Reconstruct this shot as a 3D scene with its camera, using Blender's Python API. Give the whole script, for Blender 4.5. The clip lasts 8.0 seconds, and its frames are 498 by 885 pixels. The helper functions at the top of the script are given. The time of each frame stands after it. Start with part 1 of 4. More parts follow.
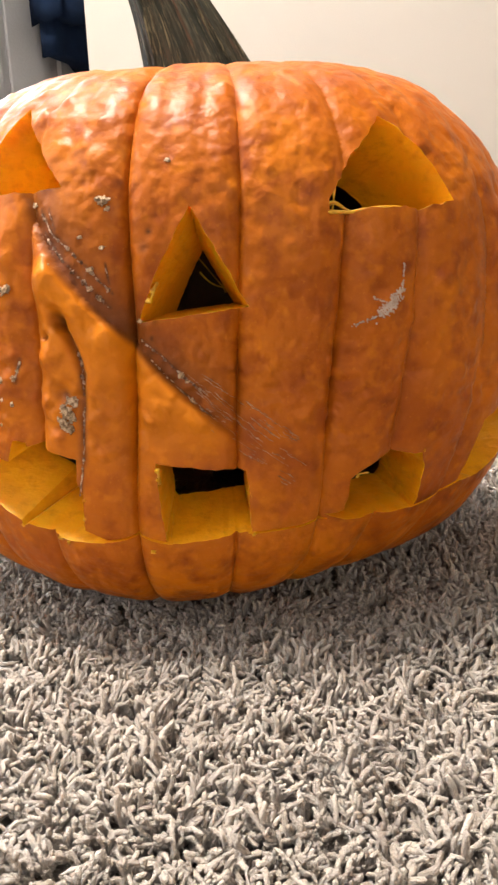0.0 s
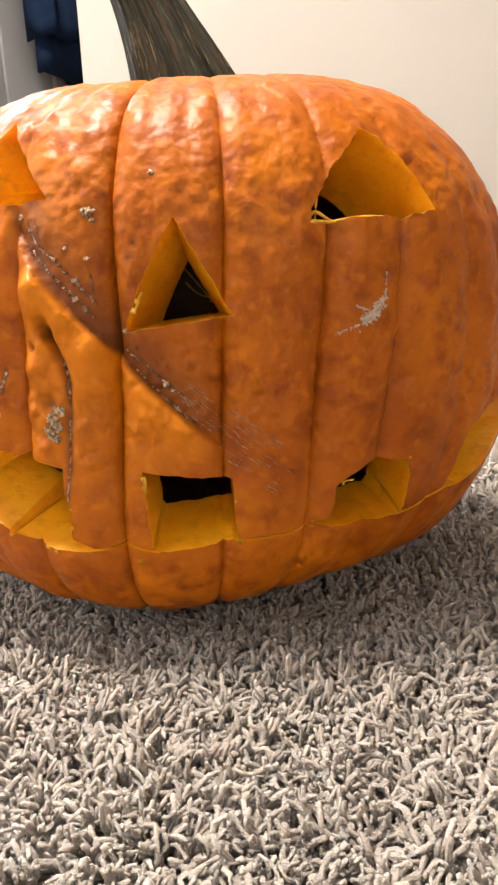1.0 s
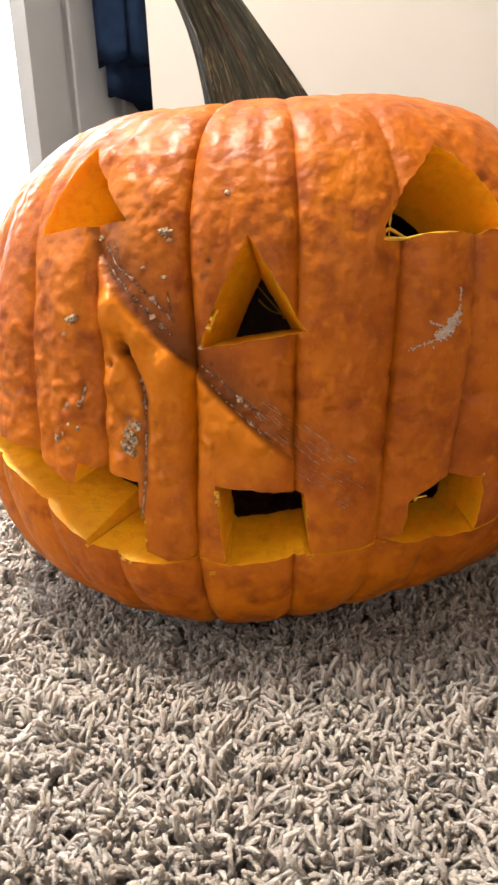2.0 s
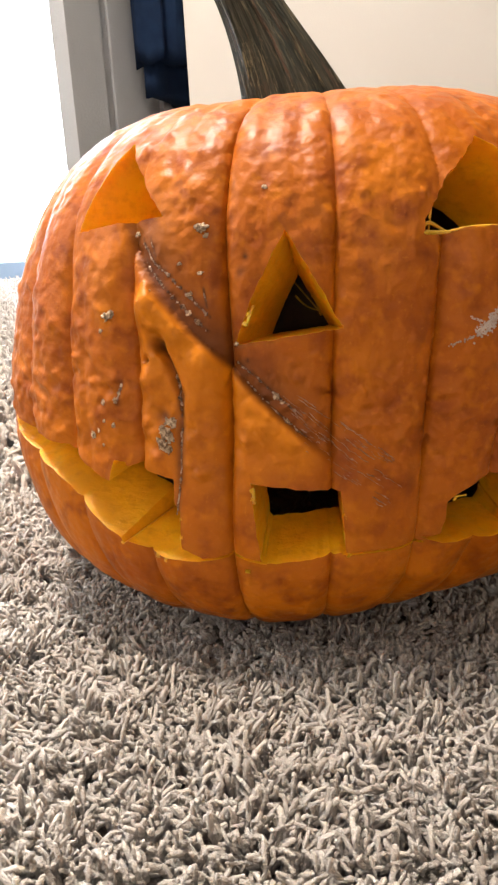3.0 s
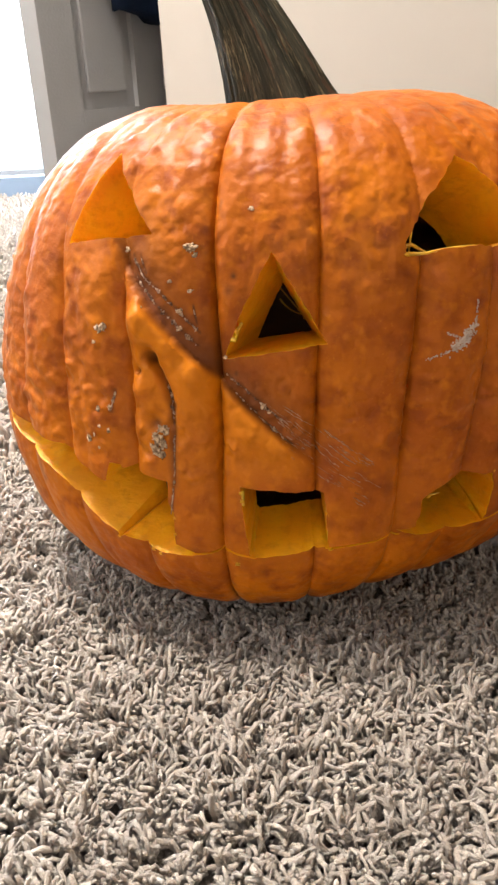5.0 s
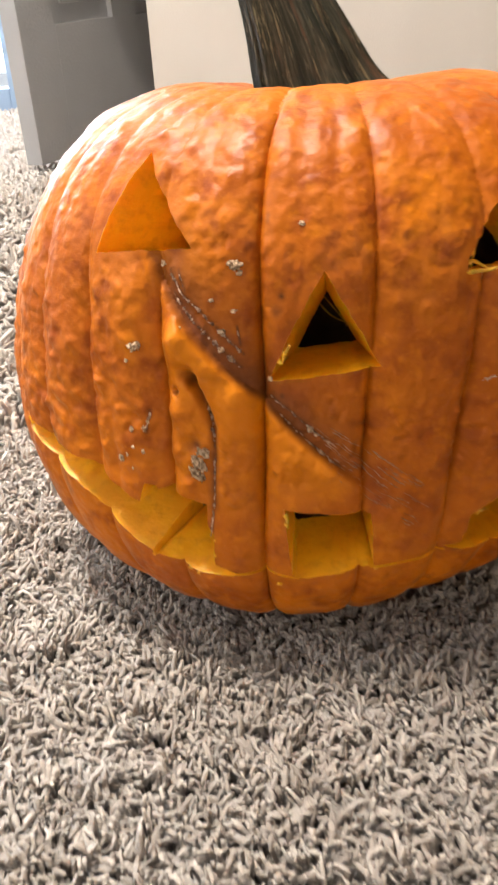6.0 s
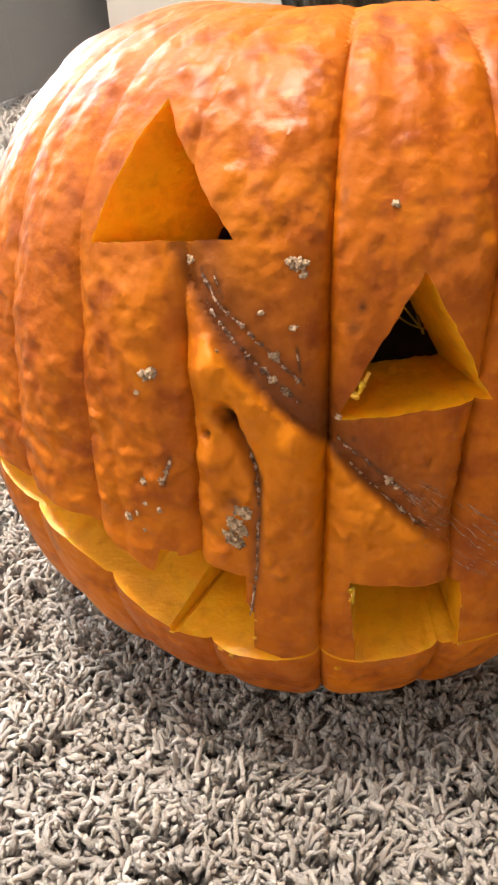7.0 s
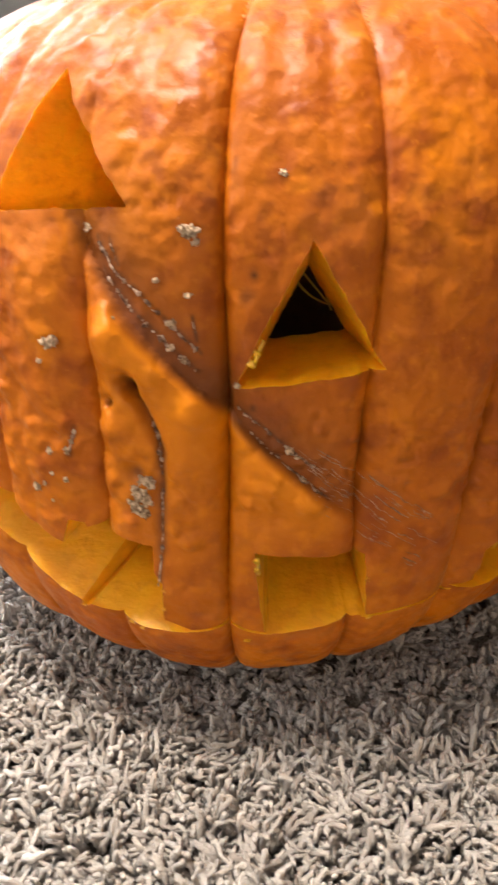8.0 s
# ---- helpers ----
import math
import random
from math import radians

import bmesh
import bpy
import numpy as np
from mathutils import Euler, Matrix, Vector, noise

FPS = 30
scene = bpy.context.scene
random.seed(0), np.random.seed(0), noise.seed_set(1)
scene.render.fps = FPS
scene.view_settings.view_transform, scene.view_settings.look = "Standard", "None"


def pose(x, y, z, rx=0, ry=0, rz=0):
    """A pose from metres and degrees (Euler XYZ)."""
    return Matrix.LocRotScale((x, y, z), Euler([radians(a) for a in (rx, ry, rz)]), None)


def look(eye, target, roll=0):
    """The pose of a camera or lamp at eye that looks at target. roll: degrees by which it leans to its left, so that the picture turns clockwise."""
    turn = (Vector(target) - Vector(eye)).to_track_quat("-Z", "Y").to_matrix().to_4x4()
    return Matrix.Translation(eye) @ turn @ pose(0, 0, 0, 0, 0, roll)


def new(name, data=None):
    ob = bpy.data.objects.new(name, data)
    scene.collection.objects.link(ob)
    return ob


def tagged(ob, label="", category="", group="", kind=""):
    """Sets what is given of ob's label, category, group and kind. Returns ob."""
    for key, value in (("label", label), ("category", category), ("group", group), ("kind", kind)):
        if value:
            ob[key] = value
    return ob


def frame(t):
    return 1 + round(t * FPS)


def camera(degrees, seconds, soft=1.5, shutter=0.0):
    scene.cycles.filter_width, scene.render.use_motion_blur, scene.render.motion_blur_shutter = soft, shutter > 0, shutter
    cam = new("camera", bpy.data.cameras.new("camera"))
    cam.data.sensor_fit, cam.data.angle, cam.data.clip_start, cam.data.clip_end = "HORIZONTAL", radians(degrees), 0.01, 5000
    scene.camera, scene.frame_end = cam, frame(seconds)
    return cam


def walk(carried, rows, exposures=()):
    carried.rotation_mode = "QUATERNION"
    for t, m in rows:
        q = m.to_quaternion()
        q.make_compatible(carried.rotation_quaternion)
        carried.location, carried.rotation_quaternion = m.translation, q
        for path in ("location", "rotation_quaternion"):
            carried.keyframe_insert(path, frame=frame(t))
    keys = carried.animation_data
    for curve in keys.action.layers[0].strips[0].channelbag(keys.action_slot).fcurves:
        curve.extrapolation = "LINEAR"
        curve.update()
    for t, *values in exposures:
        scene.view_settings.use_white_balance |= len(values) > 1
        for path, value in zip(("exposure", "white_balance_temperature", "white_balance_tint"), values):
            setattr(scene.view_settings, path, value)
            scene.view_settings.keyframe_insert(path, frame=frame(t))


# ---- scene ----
cam = camera(35.2, 8.0, soft=2.4, shutter=0.4)
PATH = [
    (0, (0.0258, 0.0240, 0.2435), (0.0216, 1.9051, -0.4357), -1.14),
    (0.5, (0.0308, 0.0250, 0.2426), (0.0535, 1.9087, -0.4290), -1.24),
    (1, (0.0328, 0.0210, 0.2426), (0.0302, 1.9117, -0.4094), -1.54),
    (1.5, (0.0297, 0.0180, 0.2446), (-0.0434, 1.9163, -0.3809), -2.15),
    (2, (0.0268, 0.0170, 0.2435), (-0.1277, 1.9161, -0.3643), -2.55),
    (3.5, (0.0258, 0.0210, 0.2405), (-0.2288, 1.9106, -0.3632), -3.26),
    (4, (0.0248, 0.0200, 0.2405), (-0.2211, 1.9004, -0.3947), -3.26),
    (4.2, (0.0248, 0.0210, 0.2415), (-0.2157, 1.8916, -0.4241), -3.25),
    (5.3, (0.0206, 0.0130, 0.3094), (-0.1389, 1.7954, -0.5837), -3.19),
    (5.5, (0.0216, 0.0160, 0.3074), (-0.1311, 1.7763, -0.6296), -3.27),
    (6, (-0.0159, 0.0580, 0.3408), (-0.1290, 1.7691, -0.6884), -3.24),
    (6.5, (-0.0358, 0.1590, 0.3334), (-0.0695, 1.8251, -0.7724), -2.60),
    (7, (-0.0596, 0.1670, 0.3230), (-0.0507, 1.8097, -0.8178), -2.28),
    (7.5, (-0.0556, 0.1620, 0.3231), (-0.0177, 1.8023, -0.8206), -1.68),
    (8, (-0.0305, 0.1550, 0.3135), (0.0242, 1.8049, -0.8156), -0.89),
]
walk(cam, [(t, look(eye, target, roll)) for t, eye, target, roll in PATH], [(0, 0.42), (1, 0.42), (2, 0.32), (3.5, 0.18), (4.2, 0.18), (5.5, 0.18), (6.5, 0.16), (8, 0.28)])

# ---- light ----
world = bpy.data.worlds.new("sky")
scene.world = world
world.use_nodes = True
wn = world.node_tree
sky = wn.nodes.new("ShaderNodeTexSky")
sky.sky_type, sky.sun_disc = "NISHITA", False
sky.sun_elevation, sky.sun_rotation = radians(35), radians(-60)
wn.links.new(sky.outputs[0], wn.nodes["Background"].inputs[0])
wn.nodes["Background"].inputs[1].default_value = 0.12
scene.view_settings.exposure = 0.0


def window_light(name, eye, target, wide, high, watts, colour):
    data = bpy.data.lights.new(name, "AREA")
    data.shape, data.size, data.size_y, data.energy, data.color = "RECTANGLE", wide, high, watts, colour
    ob = new(name, data)
    ob.matrix_world = look(eye, target)
    return ob


window_light("glass_door_daylight", (-1.48, 2.90, 1.05), (-0.4, 0.4, 0.1), 1.2, 2.0, 120, (0.84, 0.92, 1.0))
window_light("side_window_daylight", (-2.1, -0.1, 1.45), (0.0, 0.5, 0.1), 1.5, 1.2, 19, (1.0, 0.95, 0.90))
# weak fill from behind the camera, through a window added for it
window_light("rear_fill_light", (0.7, -2.4, 1.5), (0.0, 0.5, 0.2), 1.5, 1.2, 8, (1.0, 0.91, 0.80))
# unseen overhead source, added for the highlights on the pumpkin's top
window_light("added_overhead_light", (-0.6, 0.78, 2.36), (-0.6, 0.7801, 0.0), 0.42, 0.42, 100, (1.0, 0.90, 0.80))


# ---- materials ----
def material(name, rough=0.5, metal=0.0):
    m = bpy.data.materials.new(name)
    m.use_nodes = True
    b = m.node_tree.nodes["Principled BSDF"]
    b.inputs["Roughness"].default_value, b.inputs["Metallic"].default_value = rough, metal
    return m, m.node_tree, b


def node(nt, kind, **inputs):
    n = nt.nodes.new(kind)
    for k, v in inputs.items():
        n.inputs[k.replace("_", " ")].default_value = v
    return n


def noise_fac(nt, scale, detail=4.0, rough=0.55, coords="Object", lo=0.3, hi=0.7, stretch=None):
    tc = nt.nodes.new("ShaderNodeTexCoord")
    n = node(nt, "ShaderNodeTexNoise", Scale=scale, Detail=detail, Roughness=rough)
    src = tc.outputs[coords]
    if stretch:
        mp = nt.nodes.new("ShaderNodeMapping")
        mp.inputs["Scale"].default_value = stretch
        nt.links.new(src, mp.inputs[0])
        src = mp.outputs[0]
    nt.links.new(src, n.inputs["Vector"])
    r = node(nt, "ShaderNodeMapRange", From_Min=lo, From_Max=hi)
    nt.links.new(n.outputs["Fac"], r.inputs["Value"])
    return r.outputs[0]


def mix(nt, fac, a, b):
    m = nt.nodes.new("ShaderNodeMix")
    m.data_type = "RGBA"
    for sock, v in ((m.inputs[0], fac), (m.inputs[6], a), (m.inputs[7], b)):
        if isinstance(v, (int, float)):
            sock.default_value = v
        elif isinstance(v, tuple):
            sock.default_value = (*v, 1.0)
        else:
            nt.links.new(v, sock)
    return m.outputs[2]


def bump(nt, b, heights, distance=0.001, strength=1.0):
    total = None
    for h, weight in heights:
        mul = nt.nodes.new("ShaderNodeMath")
        mul.operation = "MULTIPLY_ADD"
        nt.links.new(h, mul.inputs[0])
        mul.inputs[1].default_value = weight
        if total is None:
            mul.inputs[2].default_value = 0.0
        else:
            nt.links.new(total, mul.inputs[2])
        total = mul.outputs[0]
    bn = nt.nodes.new("ShaderNodeBump")
    bn.inputs["Distance"].default_value, bn.inputs["Strength"].default_value = distance, strength
    nt.links.new(total, bn.inputs["Height"])
    nt.links.new(bn.outputs[0], b.inputs["Normal"])


def attribute(nt, name):
    a = nt.nodes.new("ShaderNodeAttribute")
    a.attribute_name = name
    return a.outputs["Fac"]


def scaled(nt, value, k):
    m = nt.nodes.new("ShaderNodeMath")
    m.operation = "MULTIPLY"
    nt.links.new(value, m.inputs[0])
    m.inputs[1].default_value = k
    return m.outputs[0]


def skin_material():
    m, nt, b = material("pumpkin_skin", 0.36)
    c = mix(nt, noise_fac(nt, 13, 4), (0.335, 0.070, 0.0008), (0.540, 0.149, 0.0010))
    c = mix(nt, noise_fac(nt, 70, 3, 0.5, lo=0.48, hi=0.72), c, (0.265, 0.050, 0.0008))
    c = mix(nt, scaled(nt, noise_fac(nt, 120, 2, 0.5, lo=0.56, hi=0.74), 0.5), c, (0.62, 0.185, 0.002))
    c = mix(nt, scaled(nt, noise_fac(nt, 420, 2, lo=0.62, hi=0.78), 0.3), c, (0.66, 0.22, 0.01))
    c = mix(nt, attribute(nt, "bright_below_scar"), c, (0.72, 0.225, 0.0015))
    # brown staining by the scars, with painted shade of crevice and hollows
    st = node(nt, "ShaderNodeMath")
    st.operation = "MULTIPLY"
    nt.links.new(attribute(nt, "stain_shade"), st.inputs[0])
    nt.links.new(noise_fac(nt, 60, 4, lo=0.0, hi=0.5), st.inputs[1])
    c = mix(nt, st.outputs[0], c, (0.150, 0.042, 0.010))
    # dark lines by the ridges, and shade of pits put into the colour
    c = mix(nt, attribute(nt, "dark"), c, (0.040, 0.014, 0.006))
    nt.links.new(c, b.inputs["Base Color"])
    b.inputs["Coat Weight"].default_value, b.inputs["Coat Roughness"].default_value = 0.13, 0.32
    b.inputs["Specular IOR Level"].default_value = 0.18
    r = node(nt, "ShaderNodeMapRange", To_Min=0.40, To_Max=0.60)
    nt.links.new(noise_fac(nt, 40, 3), r.inputs["Value"])
    nt.links.new(r.outputs[0], b.inputs["Roughness"])
    bump(nt, b, [(noise_fac(nt, 95, 1.0, 0.4, lo=0.2, hi=0.8), 0.45), (noise_fac(nt, 190, 1.2, 0.4, lo=0.25, hi=0.75), 0.26), (noise_fac(nt, 430, 2, lo=0.2, hi=0.8), 0.07), (noise_fac(nt, 1100, 2, lo=0.2, hi=0.8), 0.03)], 0.0018)
    return m


def flesh_material(name, a, d, scale=30):
    m, nt, b = material(name, 0.42)
    c = mix(nt, noise_fac(nt, scale, 4), a, d)
    c = mix(nt, noise_fac(nt, 180, 3, lo=0.5, hi=0.8), c, tuple(0.86 * v for v in d))
    nt.links.new(c, b.inputs["Base Color"])
    b.inputs["Subsurface Weight"].default_value = 0.5
    b.inputs["Subsurface Radius"].default_value = (0.012, 0.006, 0.001)
    b.inputs["Subsurface Scale"].default_value = 1.0
    bump(nt, b, [(noise_fac(nt, 110, 4, stretch=(1, 1, 2.5)), 1.0), (noise_fac(nt, 500, 2), 0.15)], 0.0005)
    return m


def stem_material():
    m, nt, b = material("dry_stem", 0.8)
    b.inputs["Specular IOR Level"].default_value = 0.2
    along = noise_fac(nt, 15, 7, 0.7, "UV", 0.38, 0.62, (1.0, 0.09, 1))
    fine = noise_fac(nt, 55, 6, 0.7, "UV", 0.42, 0.6, (1.0, 0.10, 1))
    c = mix(nt, along, (0.016, 0.018, 0.012), (0.19, 0.18, 0.115))
    c = mix(nt, fine, c, (0.045, 0.052, 0.034))
    c = mix(nt, noise_fac(nt, 34, 7, 0.75, "UV", 0.55, 0.63, (1.0, 0.13, 1)), c, (0.42, 0.36, 0.20))
    c = mix(nt, noise_fac(nt, 10, 6, 0.7, "UV", 0.56, 0.66, (1.0, 0.16, 1)), c, (0.22, 0.125, 0.07))
    nt.links.new(c, b.inputs["Base Color"])
    bump(nt, b, [(along, 1.0), (fine, 0.9)], 0.0055)
    return m


def crust_material(name, pale, deep, scale, lo, hi):
    m, nt, b = material(name, 0.7)
    b.inputs["Specular IOR Level"].default_value = 0.25
    nt.links.new(mix(nt, noise_fac(nt, scale, 4, lo=lo, hi=hi), deep, pale), b.inputs["Base Color"])
    bump(nt, b, [(noise_fac(nt, 900, 4), 1.0)], 0.0012)
    return m


def yarn_material():
    m, nt, b = material("shag_yarn", 0.95)
    g = nt.nodes.new("ShaderNodeNewGeometry")
    ramp = nt.nodes.new("ShaderNodeValToRGB")
    e = ramp.color_ramp.elements
    e[0].color, e[1].color = (0.40, 0.352, 0.314, 1), (0.67, 0.607, 0.548, 1)
    mid = e.new(0.5)
    mid.color = (0.54, 0.484, 0.434, 1)
    nt.links.new(g.outputs["Random Per Island"], ramp.inputs[0])
    c = mix(nt, noise_fac(nt, 1500, 3), ramp.outputs[0], (0.44, 0.386, 0.342))
    c = mix(nt, noise_fac(nt, 9, 3, lo=0.35, hi=0.65), c, ramp.outputs[0])
    nt.links.new(c, b.inputs["Base Color"])
    b.inputs["Sheen Weight"].default_value = 0.1
    b.inputs["Specular IOR Level"].default_value = 0.0
    b.inputs["Subsurface Weight"].default_value = 0.3
    b.inputs["Subsurface Radius"].default_value = (0.004, 0.0035, 0.003)
    b.inputs["Subsurface Scale"].default_value = 1.0
    bump(nt, b, [(noise_fac(nt, 1100, 3), 1.0)], 0.0008)
    return m


def plain_material(name, a, d, rough, scale=8, fine=200, depth=0.0005, metal=0.0):
    m, nt, b = material(name, rough, metal)
    nt.links.new(mix(nt, noise_fac(nt, scale, 4), a, d), b.inputs["Base Color"])
    bump(nt, b, [(noise_fac(nt, fine, 3), 1.0), (noise_fac(nt, fine / 12, 3), 0.6)], depth)
    return m


SKIN = skin_material()
FLESH = flesh_material("pumpkin_flesh", (0.88, 0.43, 0.007), (0.76, 0.325, 0.005))
# inner wall: flesh darkened so that the hollow's shade is in its colour
INNER_SHADE = flesh_material("pumpkin_inner_wall_shade", (0.11, 0.038, 0.006), (0.06, 0.020, 0.004))
STRING = flesh_material("pumpkin_fibre", (0.82, 0.40, 0.02), (0.55, 0.24, 0.02), 200)
STEM = stem_material()
CRUST = crust_material("dry_scab", (0.85, 0.63, 0.42), (0.25, 0.135, 0.065), 520, 0.38, 0.60)
RIDGE = crust_material("corky_ridge", (0.72, 0.52, 0.38), (0.15, 0.068, 0.036), 330, 0.42, 0.62)
SCRATCH = crust_material("dull_scratch", (0.56, 0.34, 0.23), (0.28, 0.115, 0.050), 260, 0.36, 0.64)
CORK = plain_material("pale_cork", (0.46, 0.35, 0.29), (0.66, 0.55, 0.48), 0.75, 300, 900, 0.0004)
YARN = yarn_material()
BACKING = plain_material("carpet_backing", (0.19, 0.165, 0.145), (0.30, 0.265, 0.235), 0.95, 60, 600, 0.002)
CREAM = plain_material("cream_wall_paint", (0.53, 0.50, 0.455), (0.555, 0.525, 0.48), 0.6, 3, 350, 0.00012)
# tan for the unseen walls, chosen to weaken and warm bounced light
TAN = plain_material("tan_bounce_paint", (0.54, 0.43, 0.31), (0.58, 0.465, 0.34), 0.6, 3, 350, 0.0002)
CEILING = plain_material("white_ceiling_paint", (0.80, 0.79, 0.77), (0.84, 0.83, 0.81), 0.8, 3, 300, 0.0008)
DOORPAINT = plain_material("grey_door_paint", (0.27, 0.27, 0.275), (0.30, 0.30, 0.305), 0.42, 5, 160, 0.0004)
FRAME = plain_material("blue_grey_frame", (0.24, 0.34, 0.48), (0.28, 0.38, 0.53), 0.4, 8, 200, 0.0002)
NAVY = plain_material("navy_cloth", (0.004, 0.010, 0.028), (0.008, 0.019, 0.048), 0.9, 25, 900, 0.0008)
NAVY.node_tree.nodes["Principled BSDF"].inputs["Specular IOR Level"].default_value = 0.1
BRASS = plain_material("brushed_nickel", (0.52, 0.5, 0.47), (0.6, 0.58, 0.55), 0.3, 50, 700, 0.0001, 1.0)


def glass_material():
    m, nt, b = material("window_glass", 0.0)
    b.inputs["Transmission Weight"].default_value = 1.0
    b.inputs["IOR"].default_value = 1.1
    return m


def glow_material(name, colour, strength):
    m, nt, b = material(name, 1.0)
    b.inputs["Base Color"].default_value = (*colour, 1)
    b.inputs["Emission Color"].default_value = (*colour, 1)
    b.inputs["Emission Strength"].default_value = strength
    return m


GLASS = glass_material()
OUTSIDE = glow_material("overcast_daylight", (0.93, 0.97, 1.0), 1.6)


# ---- mesh helpers ----
def thing(name, at, label, category, group="", kind=""):
    ob = new(name)
    ob.location = at
    ob.empty_display_size = 0.05
    return tagged(ob, label, category, group, kind)


def linked(name, mesh, parent=None, label="", smooth=True):
    if smooth:
        mesh.polygons.foreach_set("use_smooth", [True] * len(mesh.polygons))
    ob = new(name, mesh)
    if parent:
        ob.parent = parent
    return tagged(ob, label)


def part(name, bm, mat, parent=None, label="", smooth=False):
    mesh = bpy.data.meshes.new(name)
    bm.to_mesh(mesh)
    bm.free()
    mesh.materials.append(mat)
    return linked(name, mesh, parent, label, smooth)


def box(bm, lo, hi, bevel=0.0):
    lo, hi = Vector(lo), Vector(hi)
    got = bmesh.ops.create_cube(bm, size=1.0, matrix=Matrix.LocRotScale((lo + hi) / 2, None, hi - lo))
    if bevel:
        edges = list({e for v in got["verts"] for e in v.link_edges})
        bmesh.ops.bevel(bm, geom=edges, offset=bevel, segments=2, profile=0.6, affect="EDGES")
    return bm


def slab(name, lo, hi, mat, parent=None, label="", bevel=0.0, kind=""):
    ob = part(name, box(bmesh.new(), lo, hi, bevel), mat, parent, label)
    return tagged(ob, "", "", "", kind)


def from_arrays(name, verts, quads, tris=None):
    mesh = bpy.data.meshes.new(name)
    nq, ntri = len(quads), 0 if tris is None else len(tris)
    mesh.vertices.add(len(verts))
    mesh.vertices.foreach_set("co", np.asarray(verts, np.float32).ravel())
    loops = np.asarray(quads, np.int32).ravel()
    start = np.arange(nq) * 4
    if ntri:
        start = np.concatenate([start, nq * 4 + np.arange(ntri) * 3])
        loops = np.concatenate([loops, np.asarray(tris, np.int32).ravel()])
    mesh.loops.add(len(loops))
    mesh.loops.foreach_set("vertex_index", loops)
    mesh.polygons.add(nq + ntri)
    mesh.polygons.foreach_set("loop_start", start.astype(np.int32))
    mesh.update(calc_edges=True)
    mesh.validate()
    return mesh


# ---- room ----
X0, X1, Y0, Y1, TOP = -2.2, 2.3, -2.5, 2.75, 2.45
FLOOR = -0.016
slab("floor", (X0 - 0.12, Y0 - 0.12, FLOOR - 0.1), (X1 + 0.12, Y1 + 0.12, FLOOR), BACKING, kind="structure")
tagged(bpy.data.objects["floor"], "grey woven carpet backing under the shag pile", "floor")
slab("ceiling", (X0 - 0.12, Y0 - 0.12, TOP), (X1 + 0.12, Y1 + 0.12, TOP + 0.1), CEILING, kind="structure")
tagged(bpy.data.objects["ceiling"], "plain white painted ceiling", "ceiling")


def wall(name, pieces, label, paint=CREAM):
    bm = bmesh.new()
    for lo, hi in pieces:
        box(bm, lo, hi)
    ob = part(name, bm, paint)
    return tagged(ob, label, "wall", "", "structure")


WX = -0.237
wall("wall_cream", [((WX, 1.5, FLOOR), (X1, Y1, TOP))], "cream painted wall ending in a plain corner")
wall("wall_east", [((X1, Y0, FLOOR), (X1 + 0.12, 1.5, TOP))], "plain unseen wall, tan to weaken and warm bounced light", TAN)
wall("wall_south", [((X0, Y0 - 0.12, FLOOR), (-0.1, Y0, TOP)), ((1.5, Y0 - 0.12, FLOOR), (X1, Y0, TOP)), ((-0.1, Y0 - 0.12, FLOOR), (1.5, Y0, 0.85)), ((-0.1, Y0 - 0.12, 2.15), (1.5, Y0, TOP))], "unseen wall with an added window opening, tan to weaken bounced light", TAN)
wall("wall_west", [((X0 - 0.12, Y0, FLOOR), (X0, -0.9, TOP)), ((X0 - 0.12, 0.7, FLOOR), (X0, Y1, TOP)), ((X0 - 0.12, -0.9, FLOOR), (X0, 0.7, 0.8)), ((X0 - 0.12, -0.9, 2.1), (X0, 0.7, TOP))], "cream painted wall with a window opening")
GX0, GX1 = -2.1, -0.855
wall("wall_north", [((X0, Y1, FLOOR), (GX0, Y1 + 0.12, TOP)), ((GX1, Y1, FLOOR), (WX, Y1 + 0.12, TOP)), ((GX0, Y1, 2.08), (GX1, Y1 + 0.12, TOP))], "cream painted wall round a glazed door")


def framed_window(name, lo, hi, axis, label, bottom=0.05, rails=1):
    """A frame of four members round a pane, in the plane x (axis 0) or y (axis 1)."""
    ob = thing(name, (0, 0, 0), label, "window", kind="structure")
    a, b, c0, c1 = lo[1 - axis], hi[1 - axis], lo[axis], hi[axis]

    def put(n, p, q, z0, z1, mat, inset=0.0):
        l, h = [0, 0, z0], [0, 0, z1]
        l[1 - axis], h[1 - axis], l[axis], h[axis] = p, q, c0 + inset, c1 - inset
        return slab(n, l, h, mat, ob, bevel=0.004 if mat is FRAME else 0)
    put("frame_stile", a, a + 0.05, lo[2], hi[2], FRAME)
    put("frame_stile", b - 0.05, b, lo[2], hi[2], FRAME)
    put("frame_rail", a + 0.05, b - 0.05, lo[2], lo[2] + bottom, FRAME)
    put("frame_rail", a + 0.05, b - 0.05, hi[2] - 0.05, hi[2], FRAME)
    pane = put("pane", a + 0.05, b - 0.05, lo[2] + bottom, hi[2] - 0.05, GLASS, (c1 - c0) / 2 - 0.003)
    pane.visible_shadow = False
    return ob


framed_window("window_1", (-1.475, Y1 + 0.03, FLOOR), (GX1, Y1 + 0.09, 2.08), 1, "glazed outer door with blue-grey frame, bright daylight behind", 0.07)
framed_window("window_4", (GX0, Y1 + 0.03, FLOOR), (-1.48, Y1 + 0.09, 2.08), 1, "second glazed leaf of the outer door, blue-grey frame", 0.07)
